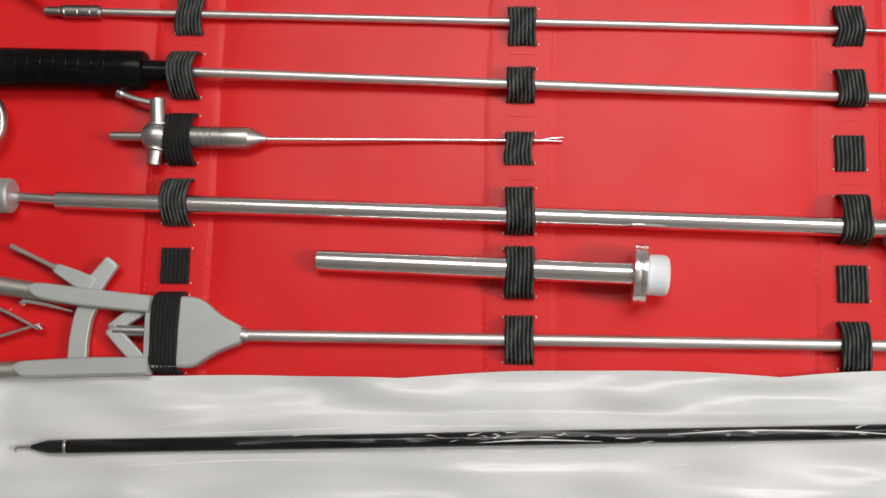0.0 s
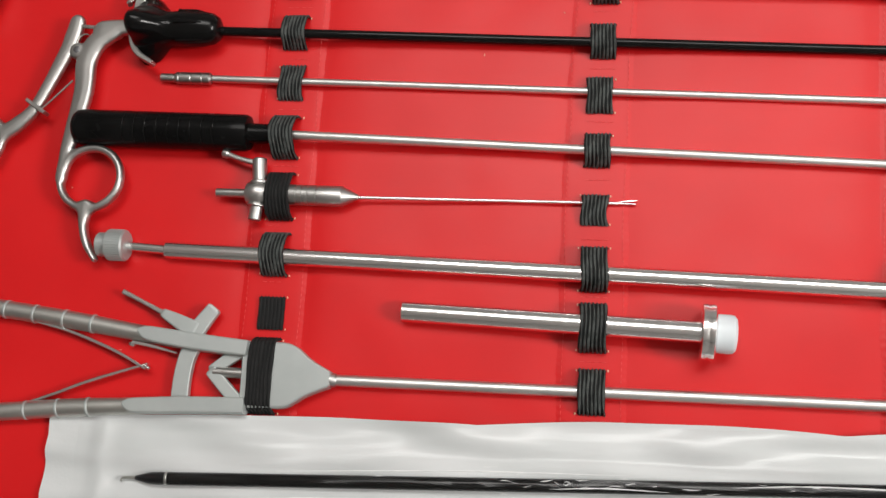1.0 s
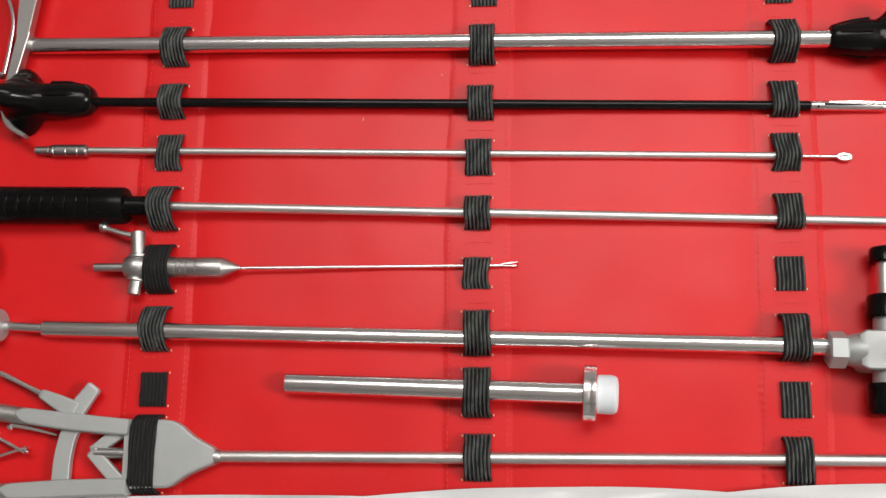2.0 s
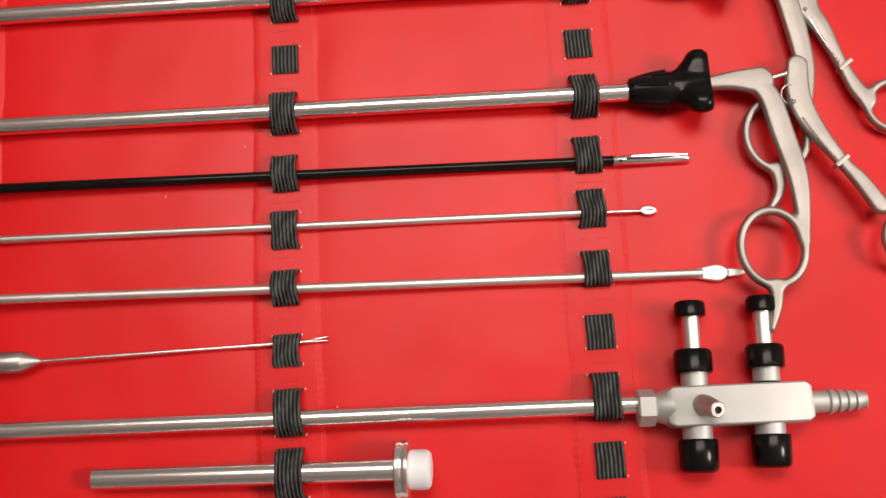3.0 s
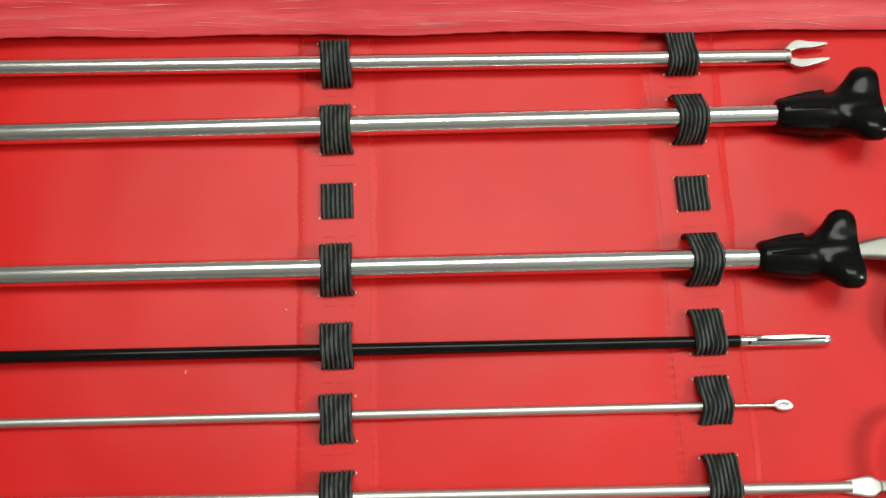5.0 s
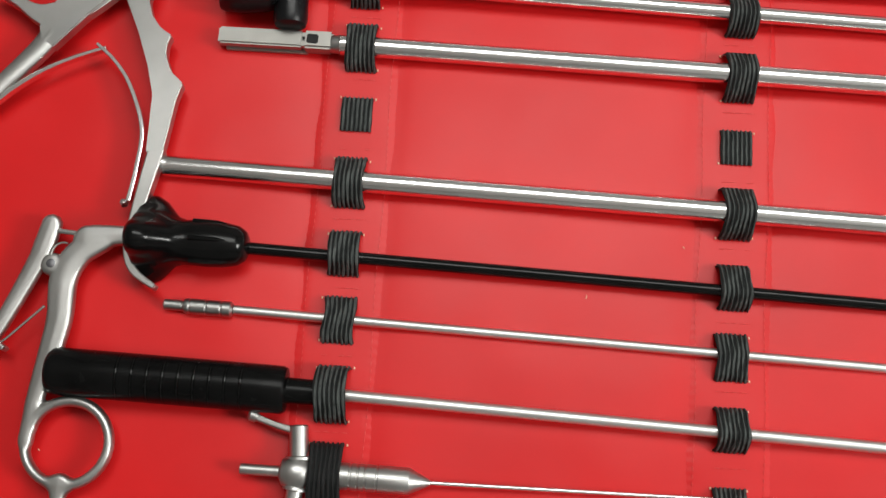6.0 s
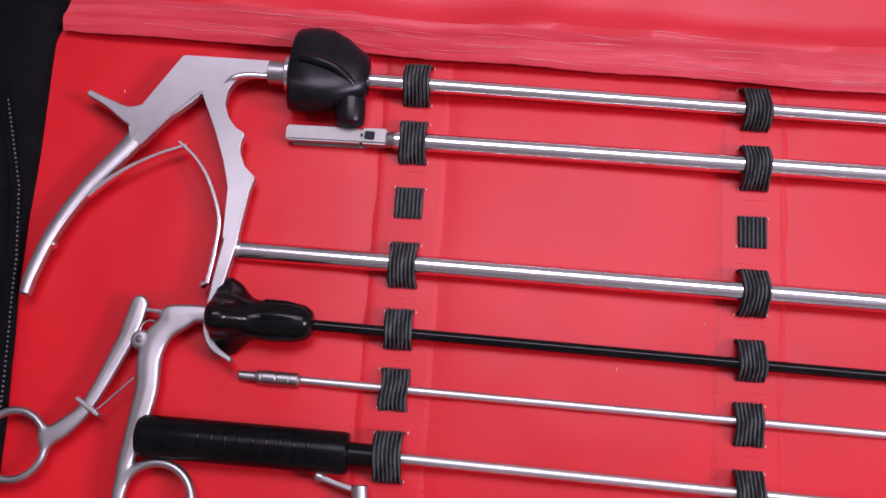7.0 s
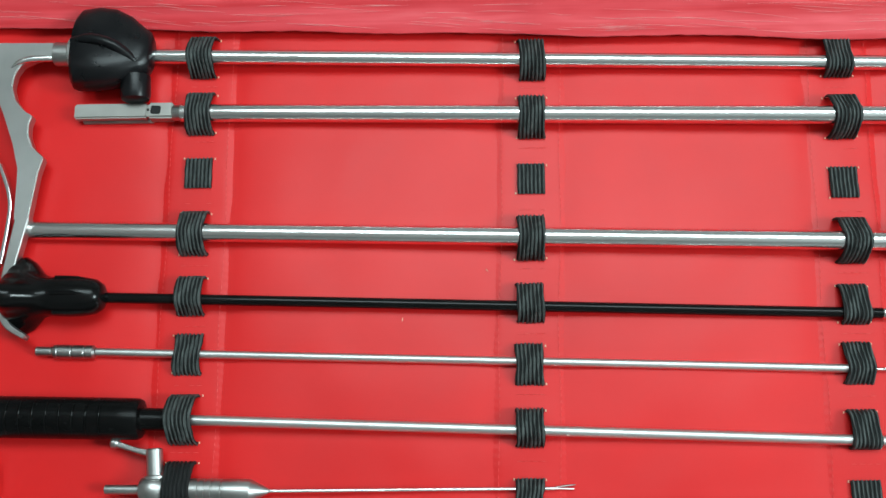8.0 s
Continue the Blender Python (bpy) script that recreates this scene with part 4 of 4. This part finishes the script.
for k in range(4):
    rows += [(10 + k * 4, 6.0 - k * 0.35), (13.4 + k * 4, 4.6 - k * 0.25)]
rows += [(26.5, 4.2), (27, 3.6)]
part("hose_barb", turned(rows, (238.4, -194.4, VZ), (264.6, -195.0, VZ), 26), ALU, block, "ribbed hose connector")
rows = [(0, 4.7)]
for k in range(4):
    rows += [(3 + k * 3, 4.9 - k * 0.25), (5.4 + k * 3, 4.0 - k * 0.2)]
rows += [(15.5, 3.7), (16, 3.2), (16.05, 1.7), (12, 1.65)]
part("side_port", turned(rows, (189.0, -192.4, VZ + 7.5), (192.4, -196.4, VZ + 22.2), 24), DULL, block, "ribbed side port with open bore")
# dark disc inside the port for the shade of its depth
part("port_bore_shade", turned([(0, 1.66), (0.3, 1.6)], (192.1, -196.05, VZ + 20.9), (192.16, -196.12, VZ + 21.2), 14), PIN_AND_SHADE, block)
for x, w in ((188.1, 0.058), (221.5, 0.062)):
    def up(y):
        return (x + w * (y + 181), y - 2.2, VZ)
    valve = part("valve_sleeve", turned([(0, 6.2), (6.6, 6.2), (7, 5.8)], up(-181.5), up(-174.4), 28), ALU, block)
    part("valve_ring", turned([(0, 8.2), (0.8, 8.9), (9.6, 8.9), (10.8, 8.0)], up(-175.2), up(-164.2), 34), BLACK, valve, "black plastic ring")
    part("stem", rod(up(-164.6), up(-147.5), 4.1, 20), PALE, valve)
    part("button", turned([(0, 6.2), (0.7, 7.2), (6, 7.2), (7.2, 6.4)], up(-148.8), up(-141.4), 32), BLACK, valve, "black push button")
    lower = part("valve_sleeve", turned([(0, 6.9), (6.2, 6.9), (6.8, 6.2)], up(-199.5), up(-206.5), 28), ALU, block)
    part("valve_cup", turned([(0, 8.6), (0.8, 9.1), (12.5, 8.9), (14.2, 8.0), (15, 6.2)], up(-205.6), up(-221), 34), BLACK, lower, "black rounded valve cup")

# J: trocar sleeve
tool = instrument("reducer_sleeve", "J", "short polished steel sleeve with flanged end and white cap")
a, b, r = SHAFT["J"]
part("tube", rod(a, b, r, 30, 0.4, 4.0), STEEL, tool, "polished open tube")
part("flange", turned([(0, 12.0), (0.7, 13.3), (2.6, 13.5), (3.3, 13.1), (3.8, 13.1), (4.5, 13.5), (6.2, 13.3), (7, 12.0)], (47.4, -212.0, 11.2), (54.6, -212.4, 11.5), 40), STEEL, tool, "polished grooved flange")
part("cap", turned([(0, 9.0), (6, 9.2), (8.0, 8.8), (9.2, 7.4), (9.6, 5)], (54.4, -212.4, 11.5), (65.2, -213, 12), 34), CAP, tool, "milky white silicone cap")

# K: needle holder
tool = instrument("laparoscopic_needle_holder", "K", "grey steel needle holder with two long bow handles and springs")
a, b, r = SHAFT["K"]
part("shaft", rod(a, b, r), PALE, tool)
part("fork_body", bar([(-172.5, -240.6), (-160, -240.4), (-149, -240.4), (-139, -240.9), (-128.5, -241.4)], [33, 32.5, 31, 18, 8], 0.8, 8.4, 1.2), ALU, tool, "matt grey forked body")
part("cone_end", turned([(0, 3.8), (4, 3.4), (5, 2.6)], (-130, -241.4, 4.6), (-124.8, -241.5, 4.5), 20), SATIN, tool)
for nm, line, strip in (("upper", [(-330, -209.0), (-308, -211.9), (-267, -216.7), (-226, -222.4), (-198, -226), (-173, -228.4)], [(-228, -220.6), (-225.5, -221.6), (-220, -222.9), (-198, -225.6), (-171, -228.0)]),
                        ("lower", [(-330, -266.4), (-300, -265.0), (-262, -261.2), (-226, -258.6), (-198, -257.2), (-172, -256.4)], [(-232, -257.4), (-229.5, -258), (-224, -258.4), (-198, -257.0), (-170, -256.2)])):
    arm = part("handle_arm", wire([(*p, 5.0) for p in line], (4.4, 4.6, 4.6, 4.2, 4.2, 4.0), 8, 20), DULL, tool, "dull grey rounded handle arm")
    part("arm_strip", bar(strip, [2.6, 6.0, 7.8, 8.4, 8.0], 1.5, 9.9, 1.0), ALU, arm, "bright flat handle root")
    path = spline(line, 10)
    for s in (-303, -287, -270.5, -255.0) if nm == "upper" else (-285, -268, -252.0):
        y = float(np.interp(s, path[:, 0], path[:, 1]))
        part("grip_ring", turned([(0, 4.6), (0.3, 4.95), (1.3, 4.95), (1.6, 4.6)], (s, y, 5.0), (s + 1.6, y - 0.2 * (1 if nm == "upper" else -1), 5.0), 24), ALU, arm)
part("ratchet", bar([(-197.5, -222), (-202.2, -232), (-204, -243), (-204.2, -253.5)], [9, 8.6, 8.8, 9.0], 2.5, 6.4, 0.6), ALU, tool, "curved flat ratchet bar")
part("ratchet_horn", bar([(-199.5, -221), (-195, -214.5), (-190.6, -208.4)], [9.5, 8.4, 7.6], 4.4, 8.0, 0.9), ALU, tool)
part("ratchet_arm", bar([(-199, -220), (-208, -215.8), (-217, -211.6)], [9.0, 7.4, 4.6], 4.8, 8.2, 0.8), ALU, tool)
part("release_lever", bar([(-216.4, -212.0), (-228, -206.6), (-239.7, -201.4)], [2.6, 2.2, 2.6], 4.6, 7.4, 0.6), SATIN, tool)
part("link", bar([(-189, -239.4), (-180, -232.8), (-171, -227.6)], [5.5, 6.2, 6.2], 3.0, 6.4, 0.6), ALU, tool)
part("link", bar([(-189, -239.6), (-182, -246.6), (-174, -254.2)], [6.0, 6.4, 6.4], 4.0, 7.6, 0.6), ALU, tool)
part("centre_rod", rod((-188, -240.0, 5.4), (-168, -240.2, 5.2), 2.6, 16), SATIN, tool)
part("leaf_spring", bar([(-285, -218.4), (-268, -222.2), (-253.5, -226.8), (-238, -232.8), (-223, -240.2)], [1.2, 1.5, 1.6, 1.5, 1.3], 3.0, 7.0, 0.3), STEEL, tool, "thin steel spring")
part("leaf_spring", bar([(-283, -259.4), (-268, -253.8), (-254.3, -248.2), (-238, -242.6), (-222.6, -237.6)], [1.2, 1.5, 1.6, 1.5, 1.3], 2.6, 6.6, 0.3), STEEL, tool, "thin steel spring")
part("spring_pin", rod((-224.0, -238.2, 7.0), (-220.8, -240.2, 7.0), 0.9, 10, 0.2), STEEL, tool)
part("screw", turned([(0, 1.8), (0.8, 2.0), (1.8, 1.4)], (-232, -227.4, 5), (-232.6, -229.2, 5.4), 14), STEEL, tool)
part("stop_wire", bar([(-232, -226.9), (-221, -228.6), (-208, -231.6)], [1.6, 1.8, 1.0], 4.0, 6.6, 0.3), STEEL, tool)


# ---- the packed tool in its pouch ----
def pouch_top(x):
    """The paper's edge hangs in long arcs that meet in shallow notches."""
    return -259.6 + 0.0185 * (x + 55) + 3.6 * abs(math.sin(math.pi * (x + 55) / 168)) ** 0.8 * (0.4 if x < -55 else 1.0) + 0.7 * ripple(x, 0, 55, 11)


def pouch_rows(x):
    t, n = pouch_top(x), 30
    return [t - k / n * 62 for k in range(n + 1)]


def tool_y(x):
    return -285.2 + 0.0385 * (x + 5.6)


def paper_z(x, y):
    seal = 1.6 * math.exp(-((x + 243 - 4 * ripple(0, y, 18, 21)) / 3.5) ** 2)
    return 3.9 + 2.5 * ripple(x * 0.28, y, 13, 14) + 1.7 * ripple(x * 0.10, y, 8, 19) + 1.2 * ripple(x, y, 38, 15) + seal


def film_z(x, y):
    over = 7.4 * math.exp(-((y - tool_y(x)) / 6.5) ** 2) if -236 < x < 285 else 0.0
    crease = 0.9 * ripple(x * 0.35, y, 9, 16) + 0.5 * ripple(x, y * 0.5, 11, 17)
    return paper_z(x, y) + 1.1 + over + crease * (1.0 if -240 < x else 0.2)


xs = steps(-272, 292, 4)
pouch = thing("sterile_pouch", 0, -290, "long white sterile pouch with crinkled clear film", "pouch")
bm = sheet(xs, pouch_rows, paper_z, 0.4)
for v in bm.verts:
    v.co.x += 2.2 * ripple(v.co.y, 0, 14, 18) * max(0, (-v.co.x - 235) / 40) if v.co.x < -235 else 0
part("backing", bm, PAPER, pouch, "creased white paper backing")
film = part("film", sheet(xs[4:], lambda x: pouch_rows(x)[1:-1], film_z), FILM, pouch, "clear crinkled plastic film")
film.visible_shadow = False
# crease glints, laid on the film as thin white strips
rnd, bm = random.Random(5), bmesh.new()
for k in range(34):
    x = rnd.gauss(8, 55)
    y = tool_y(x) + rnd.choice((rnd.gauss(0, 2.2), rnd.gauss(0, 2.2), rnd.gauss(-2, 9)))
    ln, w = rnd.uniform(1.5, 9), rnd.gauss(0.03, 0.12)
    wide = rnd.uniform(0.08, 0.30)
    pts = [(x + s * ln * math.cos(w), y + s * ln * math.sin(w) + rnd.uniform(-0.5, 0.5)) for s in (-0.5, -0.2, 0.15, 0.5)]
    rings = [[(px, py + r * math.cos(v), film_z(px, py) + 0.05 + 0.5 * r * math.sin(v)) for v in (0, 1.57, 3.14, 4.71)] for (px, py), r in zip(pts, (0.05, wide, wide * rnd.uniform(0.3, 0.9), 0.05))]
    skin(bm, rings)
for pts in (((62, 0.5), (95, 1.6), (140, 0.2), (178, -3.5)), ((-20, -1.6), (5, -0.8), (34, -2.0)), ((-150, 4.5), (-60, 6.0), (20, 5.0)), ((-178, -9), (-120, -7.5), (-80, -8.5))):
    path = spline([(x, tool_y(x) + d, film_z(x, tool_y(x) + d) + 0.1) for x, d in pts], 10)
    skin(bm, [[(p[0], p[1] + r * math.cos(v), p[2] + 0.5 * r * math.sin(v)) for v in (0, 1.57, 3.14, 4.71)] for p, r in zip(path, 0.04 + 0.34 * np.sin(np.linspace(0, math.pi, len(path))) * (0.5 + 0.5 * np.abs(np.sin(np.arange(len(path)) * 0.7))))])
crease = tagged(part("crease", bm, CREASE_GLINT, film, "white strips for the glints on the film's sharp creases"), kind="stuff")
crease.visible_shadow = False

packed = thing("packed_hook_electrode", -204, -293, "black insulated hook electrode sealed inside the pouch", "electrode", TOOLS)
part("shaft", rod((-206, tool_y(-206), 6.2), (276, tool_y(276), 6.2), 3.2, 20), SLEEVE, packed, "glossy black shaft")
part("sleeve_end", turned([(0, 3.2), (0.4, 3.4), (1.0, 3.4), (1.4, 3.2)], (-206.4, tool_y(-206), 6.2), (-204, tool_y(-204), 6.2), 18), SATIN, packed)
part("insulator", turned([(0, 1.0), (3, 1.8), (8, 3.0), (17, 3.1)], (-222, -293.4, 5.6), (-205, tool_y(-205), 6.2), 18), SOFT, packed, "dark green-grey tapered insulator")
part("hook", wire([(-221, -293.4, 5.6), (-226, -293.4, 5.2), (-229, -293.8, 5.0), (-230, -295.4, 4.8)], (0.8, 0.7, 0.5), 5, 8), DULL, packed)

# lint and loose thread ends on the lining
bm, rnd = bmesh.new(), random.Random(11)
for k in range(7):
    x, y = rnd.uniform(-335, 270), rnd.uniform(-235, 60)
    ln, w, r = rnd.uniform(0.6, 1.6), rnd.uniform(0, 3.14), rnd.uniform(0.12, 0.3)
    z = lining_z(x, y) + 0.25
    skin(bm, [[(x + s * math.cos(w) - r * math.sin(w) * math.cos(v), y + s * math.sin(w) + r * math.cos(w) * math.cos(v), z + r * math.sin(v)) for v in (0, 1.57, 3.14, 4.71)] for s in (-ln / 2, ln / 2)])
tagged(part("lint", bm, TACK, case, "scattered pale lint specks"), kind="stuff")
